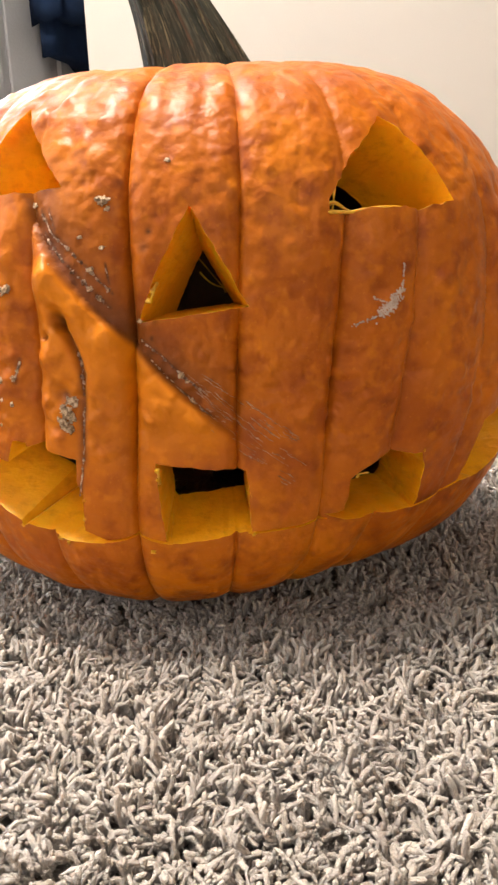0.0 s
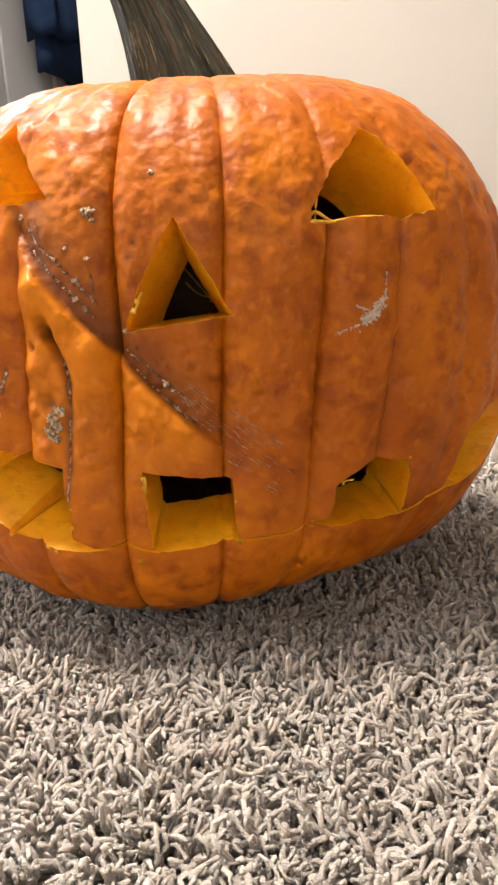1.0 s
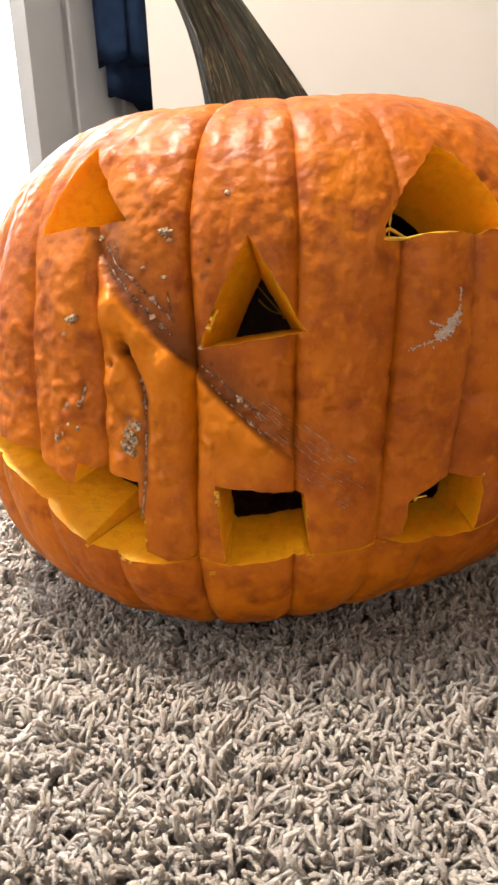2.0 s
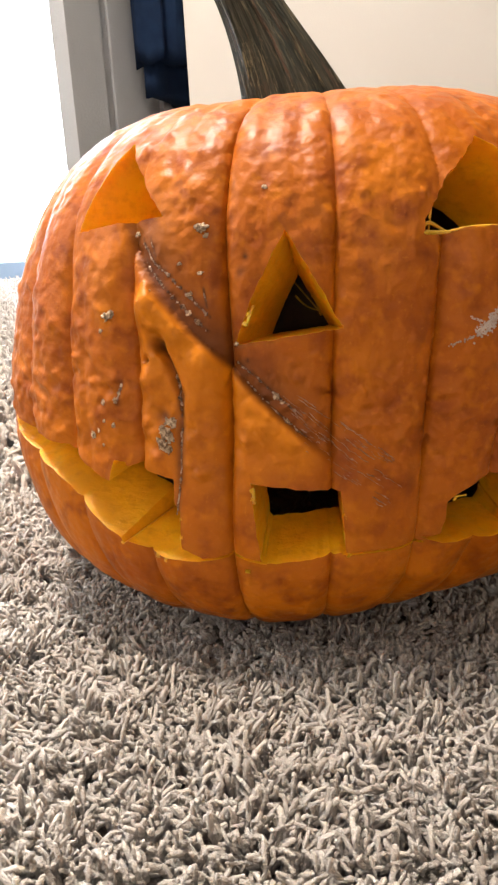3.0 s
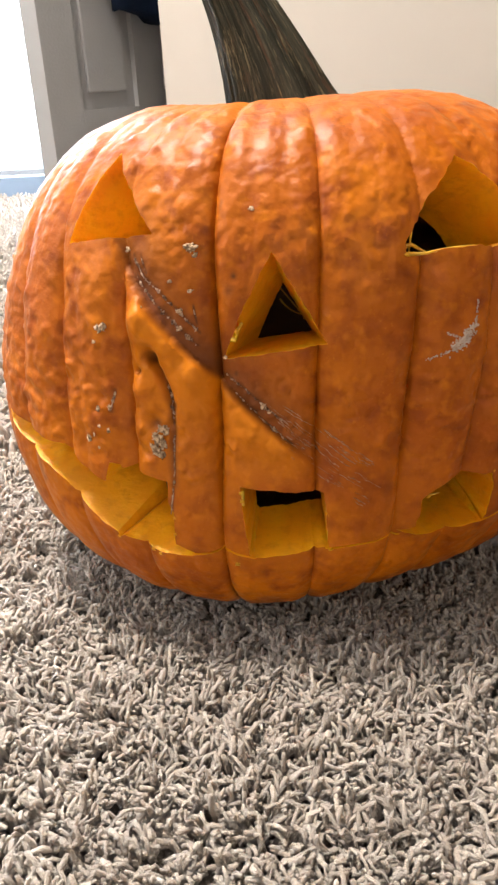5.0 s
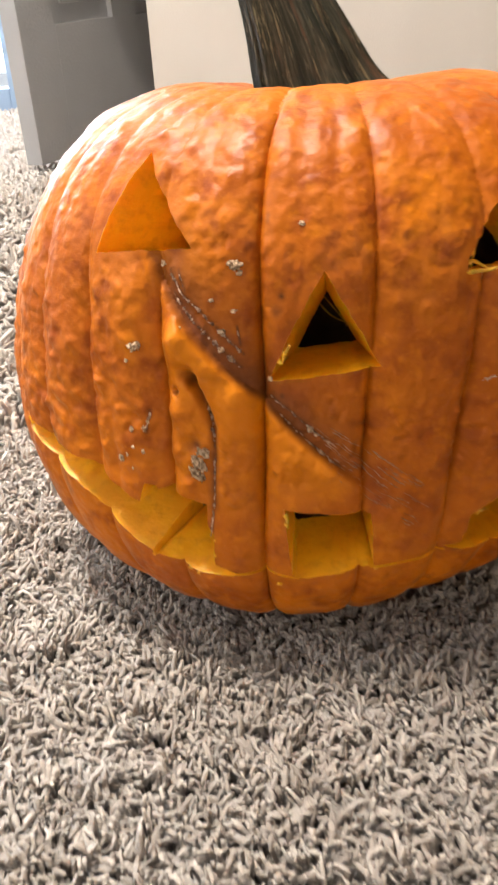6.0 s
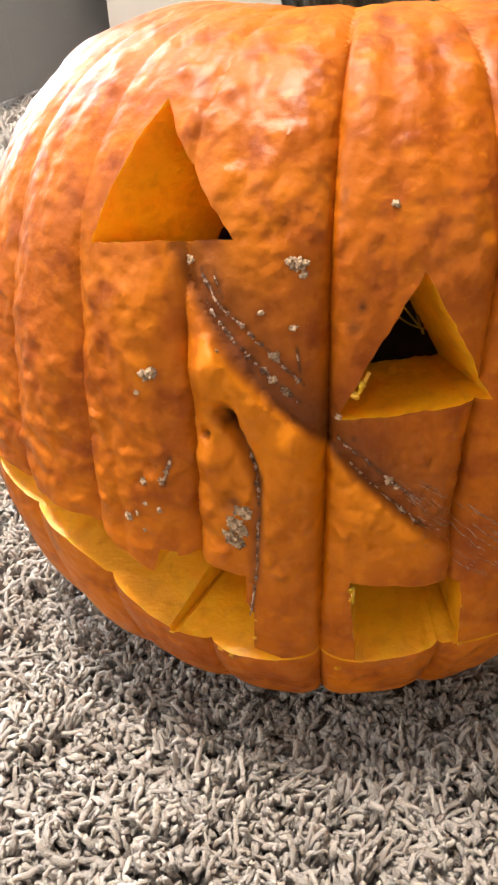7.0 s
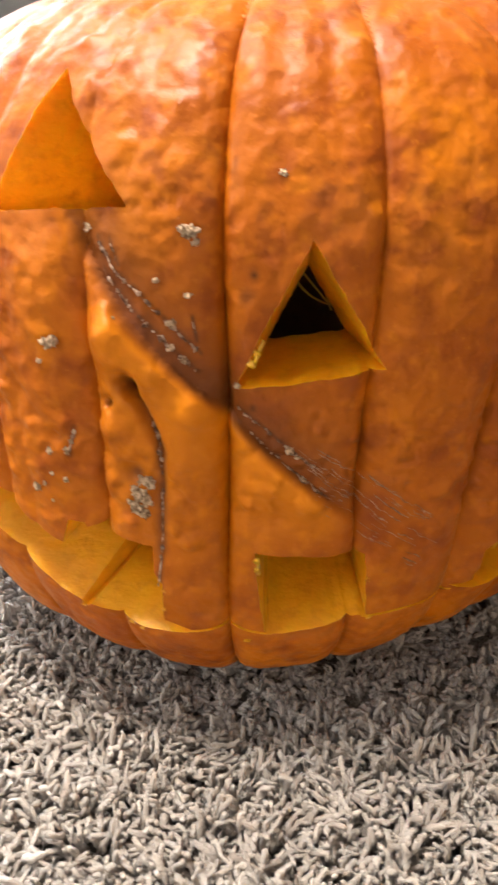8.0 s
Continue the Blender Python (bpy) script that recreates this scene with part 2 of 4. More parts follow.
framed_window("window_2", (X0 - 0.09, -0.9, 0.8), (X0 - 0.03, 0.7, 2.1), 0, "side window with blue-grey frame")
# unseen window, added as the opening for the rear fill
framed_window("window_3", (-0.1, Y0 - 0.09, 0.85), (1.5, Y0 - 0.03, 2.15), 1, "unseen rear window with blue-grey frame, added for the rear fill light")
slab("backdrop", (-4.5, 5.6, -1.0), (2.5, 5.65, 4.5), OUTSIDE, kind="structure")
tagged(bpy.data.objects["backdrop"], "white overcast daylight outside the glass", "backdrop")
slab("ground", (-9, Y1 + 0.13, -0.25), (9, 9, -0.15), plain_material("pale_paving", (0.5, 0.5, 0.5), (0.6, 0.6, 0.6), 0.8), kind="structure")
tagged(bpy.data.objects["ground"], "pale paving outside the glazed door", "ground")


# ---- door and coat ----
def panel_door():
    d = thing("panel_door", (-0.526, 1.747, 0.012), "grey panelled interior door standing open over the carpet", "door")
    d.rotation_euler = (0, 0, radians(67.5))
    w, h, t = 0.76, 2.03, 0.04
    st, mid = 0.115, 0.10
    cols = [(st, w / 2 - mid / 2), (w / 2 + mid / 2, w - st)]
    rows = [(0.255, 0.86), (1.0, 1.58), (1.69, 1.91)]
    for x0, x1 in ((0, st), (w - st, w)):
        slab("stile", (x0, 0, 0), (x1, t, h), DOORPAINT, d, bevel=0.002)
    for z0, z1 in ((0, 0.255), (0.86, 1.0), (1.58, 1.69), (1.91, h)):
        slab("rail", (st, 0.0005, z0), (w - st, t - 0.0005, z1), DOORPAINT, d)
    for z0, z1 in rows:
        slab("muntin", (cols[0][1], 0.0008, z0), (cols[1][0], t - 0.0008, z1), DOORPAINT, d)
        for x0, x1 in cols:
            bm = box(bmesh.new(), (x0, 0.013, z0), (x1, t - 0.013, z1))
            for side in (0.0, 1.0):
                y0, y1 = (0.006, 0.014) if side == 0 else (t - 0.014, t - 0.006)
                box(bm, (x0 + 0.035, y0, z0 + 0.035), (x1 - 0.035, y1, z1 - 0.035), 0.0035)
            part("panel", bm, DOORPAINT, d)
    bm = bmesh.new()
    for y, s in ((-0.001, -1), (t + 0.001, 1)):
        bmesh.ops.create_cone(bm, cap_ends=True, segments=24, radius1=0.03, radius2=0.028, depth=0.008, matrix=pose(0.065, y + s * 0.004, 0.95, 90))
        bmesh.ops.create_uvsphere(bm, u_segments=20, v_segments=12, radius=0.028, matrix=pose(0.065, y + s * 0.05, 0.95))
        bmesh.ops.create_cone(bm, cap_ends=True, segments=16, radius1=0.011, radius2=0.011, depth=0.05, matrix=pose(0.065, y + s * 0.025, 0.95, 90))
    part("door_knob", bm, BRASS, d, "brushed nickel knob", True)
    return d


def hanging_coat():
    c = thing("coat", (-0.526, 1.747, 0.012), "dark navy coat hanging on the open door", "coat")
    c.rotation_euler = (0, 0, radians(67.5))

    def drape(name, x0, x1, z0, z1, depth, skew, seed, label=""):
        nu, nv = 48, 30
        us, vs = np.meshgrid(np.linspace(0, 2 * np.pi, nu, endpoint=False), np.linspace(0, 1, nv))
        fold = 0.25 * np.sin(us * 7 + seed) + 0.15 * np.sin(us * 11 + 2 * seed + vs * 2)
        narrow = 0.72 + 0.28 * np.clip(1.25 - vs, 0, 1) ** 0.6
        half = (x1 - x0) / 2 * narrow
        xs = (x0 + x1) / 2 + half * np.cos(us) * (1 + 0.06 * fold)
        ys = -depth * 0.55 - depth * 0.5 * np.sin(us) * (1 + fold * (1 - 0.6 * vs))
        zs = z0 + (z1 - z0) * vs + skew * (xs - x0) * (1 - vs) + 0.008 * np.sin(us * 5 + seed) * (1 - vs)
        v = np.stack([xs, np.minimum(ys, -0.004), zs], -1).reshape(-1, 3)
        i = np.arange(nv - 1)[:, None] * nu + np.arange(nu)[None, :]
        j = np.arange(nv - 1)[:, None] * nu + (np.arange(nu)[None, :] + 1) % nu
        q = np.stack([i, j, j + nu, i + nu], -1).reshape(-1, 4)
        mesh = from_arrays(name, v, q)
        bm = bmesh.new()
        bm.from_mesh(mesh)
        bmesh.ops.holes_fill(bm, edges=[e for e in bm.edges if e.is_boundary])
        return part(name, bm, NAVY, c, label, True)
    drape("coat_body", 0.20, 0.68, 0.455, 1.52, 0.09, -0.08, 1.0)
    drape("sleeve", 0.19, 0.31, 0.52, 1.46, 0.11, 0.0, 2.3)
    drape("sleeve", 0.57, 0.69, 0.50, 1.46, 0.11, 0.0, 4.1)
    bm = bmesh.new()
    bmesh.ops.create_cone(bm, cap_ends=True, segments=12, radius1=0.006, radius2=0.006, depth=0.05, matrix=pose(0.395, -0.025, 1.53, 90))
    bmesh.ops.create_cone(bm, cap_ends=True, segments=16, radius1=0.018, radius2=0.018, depth=0.006, matrix=pose(0.395, -0.003, 1.53, 90))
    part("coat_hook", bm, BRASS, c, "metal hook on the door")


panel_door()
hanging_coat()

# ---- pumpkin ----
CENTRE = np.array([-0.0003, 0.5321, 0.111])
AXIS = np.array([0.01263, -0.29127, 0.95656])
FRONT = np.array([-0.00384, -0.95664, -0.29125])
RIGHT = np.array([0.99991, 0.0, -0.0132])
GIRTH, RISE, POWER = 0.179, 0.2158, 2.9741
FORM = [-0.0023, -0.0419, 0.0418, -0.0767, -0.0392, -0.2358, 0.0164, 0.0076, 0.0142, -0.1170, -0.0190, 0.0155, 0.0458, -0.1148, 0.0239, 0.3123, 0.0995, -0.0136, 0.0084, -0.0513, -0.1058, -0.0507, -0.0339, 0.0885, 0.0059, -0.0555, -0.0860, 0.0848, 0.0601, -0.0186, -0.2460]
TERMS = [(a, b, c) for d in (2, 3, 4) for a in range(d, -1, -1) for b in range(d - a, -1, -1) for c in (d - a - b,)]


def ease(x, a, b):
    x = np.clip((x - a) / (b - a), 0, 1)
    return x * x * (3 - 2 * x)


def aim(phi, theta):
    """Unit directions from the pumpkin's middle: phi round the stem's axis (0 in front, plus to the right), theta down from it, in degrees."""
    p, t = np.radians(phi), np.radians(theta)
    s = np.sin(t)
    return (np.cos(t))[..., None] * AXIS + (s * np.cos(p))[..., None] * FRONT + (s * np.sin(p))[..., None] * RIGHT


def reach(u):
    """The smooth form's radius in the directions u."""
    rho, z = np.hypot(u[..., 0], u[..., 1]), u[..., 2]
    r = ((rho / GIRTH) ** POWER + (np.abs(z) / RISE) ** POWER) ** (-1 / POWER)
    k = 1.0
    for c, (a, b, d) in zip(FORM, TERMS):
        k = k + c * u[..., 0] ** a * u[..., 1] ** b * u[..., 2] ** d
    down = np.maximum(-z, 0.3)
    el = np.degrees(np.arcsin(np.clip(z, -1, 1)))
    w = ease(-el, 40, 62)
    return r * k * (1 - w) + w * 0.117 / down


# furrows between the ribs, counted round the stem: place and half-width in degrees, depth and crease in metres
CROWN = np.array([0.02445, 0.15818, 0.98711])
CROWN_FRONT = np.array([0.00392, -0.98741, 0.15813])
CROWN_RIGHT = np.array([0.99969, 0.0, -0.02476])
FURROWS = [(-89, 4, 0.0036, 0.0014), (-74, 4, 0.0032, 0.0014), (-60.5, 3.4, 0.0032, 0.0020), (-47, 3.2, 0.0036, 0.0030), (-42, 1.6, 0.0010, 0.0004), (-31.3, 3.0, 0.0042, 0.0036), (-12.8, 2.6, 0.0042, 0.0056), (8.1, 2.8, 0.0036, 0.0034),
           (26.8, 3.2, 0.0048, 0.0038), (40.2, 2.8, 0.0034, 0.0032), (55, 3.4, 0.0020, 0.0018), (64, 2.8, 0.0010, 0.0010), (78, 4, 0.0020, 0.001), (94, 5, 0.003, 0.001), (111, 5, 0.005, 0.002), (129, 5, 0.005, 0.002),
           (147, 5, 0.005, 0.002), (165, 5, 0.005, 0.002), (-177, 5, 0.005, 0.002), (-159, 5, 0.005, 0.002), (-141, 5, 0.005, 0.002), (-123, 5, 0.005, 0.002), (-106, 5, 0.005, 0.002)]
# shallow flutes that show on the shoulder only
FLUTES = [(-67, 2.2), (-54, 2.2), (-37, 2.0), (-24, 2.0), (-5.5, 2.0), (1.5, 2.0), (16, 2.4), (33, 2.0), (47, 2.0)]


def round_stem(phi, theta):
    """Azimuth and angle counted round the stem instead of the carving's axis."""
    u = aim(phi, theta)
    return np.degrees(np.arctan2(u @ CROWN_RIGHT, u @ CROWN_FRONT)), np.degrees(np.arccos(np.clip(u @ CROWN, -1, 1)))


def gap(phi, theta, p0, t0):
    """Distance along the skin, in degrees, from a spot."""
    return np.hypot((phi - p0) * np.sin(np.radians(np.clip(theta, 10, 170))), theta - t0)


def along(phi, theta, line):
    """Signed distance in degrees from a line of spots (plus: above it, to the right), and 0..1 along it."""
    best = np.full(np.shape(phi), 1e9)
    side = np.zeros(np.shape(phi))
    n = len(line) - 1
    k = np.sin(np.radians(55))
    where = np.zeros(np.shape(phi))
    for i, ((p0, t0), (p1, t1)) in enumerate(zip(line, line[1:])):
        ax, ay, bx, by = p0 * k, t0, p1 * k, t1
        dx, dy = bx - ax, by - ay
        s = np.clip(((phi * k - ax) * dx + (theta - ay) * dy) / (dx * dx + dy * dy), 0, 1)
        ex, ey = phi * k - ax - s * dx, theta - ay - s * dy
        d = np.hypot(ex, ey)
        take = d < best
        best = np.where(take, d, best)
        side = np.where(take, np.sign(dy * ex - dx * ey), side)
        where = np.where(take, (i + s) / n, where)
    return best * side, where


SCAR = [(-50, 36), (-42, 40.5), (-34.6, 44.2), (-23.5, 49.5), (-15, 53.3), (-7.4, 59.3), (2.1, 66.5), (9.2, 73), (20, 81)]
CREVICE = [(-32.5, 52.6), (-29.3, 55.0), (-27.1, 57.7), (-24.8, 61.1), (-24.0, 65.9), (-23.4, 71.1), (-22.5, 78)]
rng = np.random.default_rng(7)
WARTS = [(-56.8, 26.3, 1.5, 0.0028), (9.0, 33.4, 1.2, 0.0022), (-18.5, 75.6, 1.4, 0.0026), (-20.7, 74.2, 0.9, 0.0015), (-70.4, 23.7, 1, 0.0018), (-31.5, 29.0, 1.7, 0.0020), (-36, 27.7, 1.2, 0.0014), (40.5, 47.1, 1.3, -0.0016), (40.5, 46.9, 0.7, 0.0012), (-12.1, 36.2, 1.0, -0.0012)]
for _ in range(90):
    WARTS.append((rng.uniform(-62, 70), rng.uniform(20, 88), rng.uniform(0.6, 1.5), rng.choice([0.0010, 0.0007, 0.0005, -0.0007, -0.0005]) * rng.uniform(0.7, 1.5)))
WAVES = rng.normal(0, 1, (26, 3))
WAVES = WAVES / np.linalg.norm(WAVES, axis=1)[:, None] * rng.uniform(55, 120, (26, 1))
PHASES = rng.uniform(0, 2 * np.pi, 26)
RIPPLES = rng.normal(0, 1, (40, 3))
RIPPLES = RIPPLES / np.linalg.norm(RIPPLES, axis=1)[:, None] * rng.uniform(110, 210, (40, 1))
RIPPLE_PHASES = rng.uniform(0, 2 * np.pi, 40)


# swellings (plus) and hollows round the crevice: place, width in degrees, height in metres
SWELLINGS = [(-34.6, 48.0, 3.0, 0.0082), (-28.0, 50.4, 2.6, 0.0036), (-20.5, 55.0, 3.2, 0.0038), (-20.8, 61.5, 3.0, 0.0020), (-33.5, 60.0, 2.8, 0.0034), (-32.0, 67.5, 3.2, 0.0026), (-31.6, 52.8, 1.5, -0.0080), (-34.5, 56.5, 0.75, -0.0042), (-28.7, 65.8, 1.8, -0.0036),
             (-7.3, 65.6, 2.4, 0.0016), (0.2, 68.3, 2.6, 0.0018), (-4.5, 70.5, 1.4, -0.0014), (-8.0, 71.5, 1.6, -0.0012), (-28.5, 74.5, 2.0, 0.0016), (-19.5, 68.5, 2.2, 0.0014)]


def relief(phi, theta):
    """How far the skin stands out from the smooth form, in metres."""
    az, down = round_stem(phi, theta)
    fade = ease(down, 8, 30) * (0.5 + 0.5 * ease(down, 30, 58)) * (1 - 0.45 * ease(down, 90, 112))
    h = np.zeros(np.shape(phi))
    for p0, w, depth, crease in FURROWS:
        d = (az - p0 + 180) % 360 - 180
        # hardly furrowed above the eyes
        least = 0.4 if -50 < p0 < -25 or 20 < p0 < 80 else 0.6
        deep = least + (1 - least) * ease(down, 54, 70)
        depth, crease = depth * deep, crease * deep
        h = h - fade * (depth * np.exp(-(d / w) ** 2) + 1.15 * crease * np.exp(-np.abs(d) / 0.55))
    for p0, w in FLUTES:
        d = (az - p0 + 180) % 360 - 180
        h = h - 0.0008 * np.exp(-(d / w) ** 2) * ease(down, 22, 36) * (1 - ease(down, 44, 66))
    h = h + 0.0026 * fade
    # step along the scar: sunk above, swollen below
    d, s = along(phi, theta, SCAR)
    ends = ease(s, 0.0, 0.1) * (1 - ease(s, 0.72, 0.98))
    h = h + ends * np.where(d > 0, -0.0028 * np.exp(-d / 7.0), 0.0030 * np.exp(d / 8.0) * np.minimum(1, -d / 1.2) - 0.0028 * np.exp(d / 0.9))
    # swollen brow and the crevice under it
    for p0, t0, w, a in SWELLINGS:
        h = h + a * np.exp(-(gap(phi, theta, p0, t0) / w) ** 2)
    d, s = along(phi, theta, CREVICE)
    h = h - 0.0075 * np.exp(-(d / 0.75) ** 2) * (1 - s) ** 1.2 * ease(s, -0.04, 0.06)
    # dent by the net-like scar
    h = h - 0.003 * np.exp(-(gap(phi, theta, 41.9, 51.2) / 2.4) ** 2)
    for p0, t0, w, a in WARTS:
        h = h + a * np.exp(-(gap(phi, theta, p0, t0) / w) ** 2)
    # uneven swelling of the ribs, small warts and dents
    u = aim(phi, theta)
    field = sum(np.sin(u @ k + c) for k, c in zip(WAVES, PHASES)) / math.sqrt(len(PHASES)) * (1 - 0.85 * ease(down, 90, 112))
    rough = 0.8 + 0.8 * ease(theta, 44, 62)
    h = h + rough * (0.0006 * np.maximum(field - 0.8, 0) - 0.0006 * np.maximum(-field - 0.9, 0) + 0.00012 * field)
    fine = sum(np.sin(u @ k + c) for k, c in zip(RIPPLES, RIPPLE_PHASES)) / math.sqrt(len(RIPPLE_PHASES)) * (1 - 0.8 * ease(down, 88, 106))
    h = h + rough * (0.00024 * np.maximum(fine - 0.6, 0) - 0.00026 * np.maximum(-fine - 0.7, 0) + 0.00005 * fine)
    slow = sum(np.sin(u @ (k * 0.3) + c) for k, c in zip(WAVES[:8], PHASES[8:16])) / math.sqrt(8)
    h = h + 0.0004 * slow
    # hollow round the stem
    h = h - 0.026 * np.exp(-(down / 15.0) ** 2)
    return h


def skin(phi, theta, lift=0.0):
    phi, theta = np.asarray(phi, float), np.asarray(theta, float)
    u = aim(phi, theta)
    return CENTRE + u * (reach(u) + relief(phi, theta) + lift)[..., None]


def ball(nu, nv, place, crowd=0.0):
    """Closed grid: two poles and nv rings of nu. crowd: how far columns and rings gather on the carved side."""
    k = np.linspace(-1, 1, nu, endpoint=False)
    ph = 180 * ((1 - crowd) * k + crowd * k ** 3)
    k = np.linspace(-1, 1, nv + 2)[1:-1]
    th = 90 + 90 * ((1 - 0.6 * crowd) * k + 0.6 * crowd * k ** 3) - 22 * crowd * (1 - k * k)
    P, T = np.meshgrid(ph, th)
    v = np.concatenate([place(P, T).reshape(-1, 3), place(np.zeros(1), np.zeros(1)), place(np.zeros(1), np.full(1, 180.0))])
    i = np.arange(nv - 1)[:, None] * nu + np.arange(nu)[None, :]
    j = np.arange(nv - 1)[:, None] * nu + (np.arange(nu)[None, :] + 1) % nu
    quads = np.stack([i, i + nu, j + nu, j], -1).reshape(-1, 4)
    a = np.arange(nu)
    b = (a + 1) % nu
    tris = np.concatenate([np.stack([np.full(nu, nu * nv), a, b], -1), np.stack([np.full(nu, nu * nv + 1), (nv - 1) * nu + b, (nv - 1) * nu + a], -1)])
    return v, quads, tris


def flesh_depth(theta):
    """The shell is thicker at the shoulder than low down."""
    return 0.040 + 0.012 * (1 - ease(theta, 50, 76))


def hollow(phi, theta):
    u = aim(phi, theta)
    return CENTRE + u * (reach(u) - flesh_depth(theta) + 0.0012 * np.sin(phi * 0.7) * np.sin(theta * 0.5))[..., None]


# carved openings: corners as (phi, theta); blend from straight cut (0) to cut towards the middle (1); narrowing
OPENINGS = {
    "nose": ([(-1.1, 32.6), (13.2, 47.6), (-14.2, 49.8)], 0.0, 0.28),
    "eye_a": ([(-67.2, 27.0), (-37.9, 33.9), (-60.8, 42.9), (-63.4, 33.8)], 0.2, 0.8),
    "eye_b": ([(59.8, 30.2), (63.4, 35.2), (63.2, 41), (62.4, 46), (44.7, 40.2), (35, 37.8), (35.8, 36.3), (44.6, 32.7)], 0.3, 0.64),
    "mouth_a": ([(-74, 82.2), (-63.3, 80.7), (-49.4, 78.1), (-48, 78.7), (-43.4, 80), (-37.2, 80.9), (-37, 76.8), (-36.3, 76.6), (-24, 77.5), (-23.2, 81.7), (-21.7, 83.5), (-21, 90.4), (-17.1, 91.6),
                 (-17.4, 92.4), (-24.8, 93.1), (-28.4, 92.8), (-32.6, 91.9), (-38.7, 90.2), (-46.0, 87.0), (-47.6, 85.8), (-52, 84.2), (-60, 84.4), (-69.1, 83.9)], 0.75, 1.0),
    "mouth_b": ([(-8.4, 76.5), (9.7, 79), (10, 91.1), (-5.4, 92), (-6.2, 90.9)], 0.35, 0.9),
    "mouth_c": ([(25, 90.9), (28.7, 90.4), (30.2, 84), (33.3, 82.4), (39.3, 80.9), (45.1, 82.8), (45.4, 86.3), (44.2, 92.4), (43.3, 94.5), (35.5, 93.6), (28.8, 92.7)], 0.15, 0.85),
    "mouth_d": ([(54.2, 93.2), (56.5, 87.6), (59.2, 82.3), (70.7, 80.6), (79, 80), (80, 81.5), (74.5, 89), (67.6, 93.3), (59.2, 95)], 0.7, 1.0),
    "slit_a": ([(-18, 91.9), (-14.2, 91.2), (-10.5, 90.7), (-5, 91.6), (-5, 92.1), (-10.5, 91.2), (-14.2, 91.7), (-18, 92.4)], 0.8, 1.0),
    "slit_b": ([(9.2, 91.0), (16.3, 91.2), (25.4, 91.8), (25.4, 92.2), (16.3, 91.65), (9.2, 91.4)], 0.8, 1.0),
    "slit_c": ([(43, 94.0), (49.2, 94.1), (54.9, 93.1), (54.9, 93.6), (49.2, 94.6), (43, 94.5)], 0.8, 1.0),
}


# openings whose knife did not point at the middle: the way out of the cut
CUT_WAY = {"eye_a": (-0.72, -0.60, 0.32), "nose": (-0.08, -1.0, 0.26), "mouth_c": (0.28, -1.0, -0.05), "eye_b": (0.36, -0.85, 0.30)}


def cutter(name, corners, blend, narrow, seed):
    r = random.Random(seed)
    line = []
    rough = 0.0 if name.startswith("slit") else 0.22
    for (p0, t0), (p1, t1) in zip(corners, corners[1:] + corners[:1]):
        n = max(1, int(math.hypot((p1 - p0) * 0.8, t1 - t0) / 1.1))
        for k in range(n):
            f = k / n
            w = rough if k else 0.0
            w = 0.5 * w if name == "mouth_a" else w
            line.append((p0 + (p1 - p0) * f + r.uniform(-w, w), t0 + (t1 - t0) * f + r.uniform(-w, w)))
    a = np.array(line)
    on = skin(a[:, 0], a[:, 1])
    if name in ("nose", "eye_a", "mouth_b"):
        # straight strokes of the knife between the corners
        c = np.array(corners)
        ends = skin(c[:, 0], c[:, 1])
        strokes = []
        for k, p in enumerate(ends):
            q = ends[(k + 1) % len(ends)]
            n = max(1, int(np.linalg.norm(q - p) / 0.003))
            for i in range(n):
                wob = 0.0004 if i else 0.0
                strokes.append(p + (q - p) * i / n + np.array([r.uniform(-wob, wob) for _ in range(3)]))
        on = np.array(strokes)
        flat = np.degrees(np.stack([(on - CENTRE) @ RIGHT, -(on - CENTRE) @ AXIS], -1))
        line = [tuple(v) for v in flat]
    mid = on.mean(0)
    straight = (mid - CENTRE) / np.linalg.norm(mid - CENTRE)
    if name in CUT_WAY:
        straight = np.array(CUT_WAY[name])
        straight /= np.linalg.norm(straight)
    radial = (on - CENTRE) / np.linalg.norm(on - CENTRE, axis=1)[:, None]
    way = straight * (1 - blend) + radial * blend
    way /= np.linalg.norm(way, axis=1)[:, None]
    deep = on - way * 0.075
    deep = deep.mean(0) + (deep - deep.mean(0)) * narrow
    if name == "mouth_a":
        # the far stroke was cut rising, so that it meets the floor of the cut in a crease
        deep[:, 2] += 0.0155 * ease(-a[:, 0], 32.4, 34.0)
    outer = on + (on - deep) * 0.3
    n = len(line)
    from mathutils.geometry import tessellate_polygon
    caps = tessellate_polygon([[Vector((p, t, 0)) for p, t in line]])
    tris = [tuple(c) for c in caps] + [tuple(i + n for i in reversed(c)) for c in caps]
    i = np.arange(n)
    j = (i + 1) % n
    mesh = from_arrays(name, np.concatenate([outer, deep]), np.stack([i, i + n, j + n, j], -1), np.array(tris))
    bm = bmesh.new()
    bm.from_mesh(mesh)
    bmesh.ops.recalc_face_normals(bm, faces=bm.faces)
    bm.to_mesh(mesh)
    bm.free()
    return new(name, mesh)


def spherical(co):
    d = co - CENTRE
    r = np.linalg.norm(d, axis=1)
    u = d / r[:, None]
    return np.degrees(np.arctan2(u @ RIGHT, u @ FRONT)), np.degrees(np.arccos(np.clip(u @ AXIS, -1, 1))), r, u


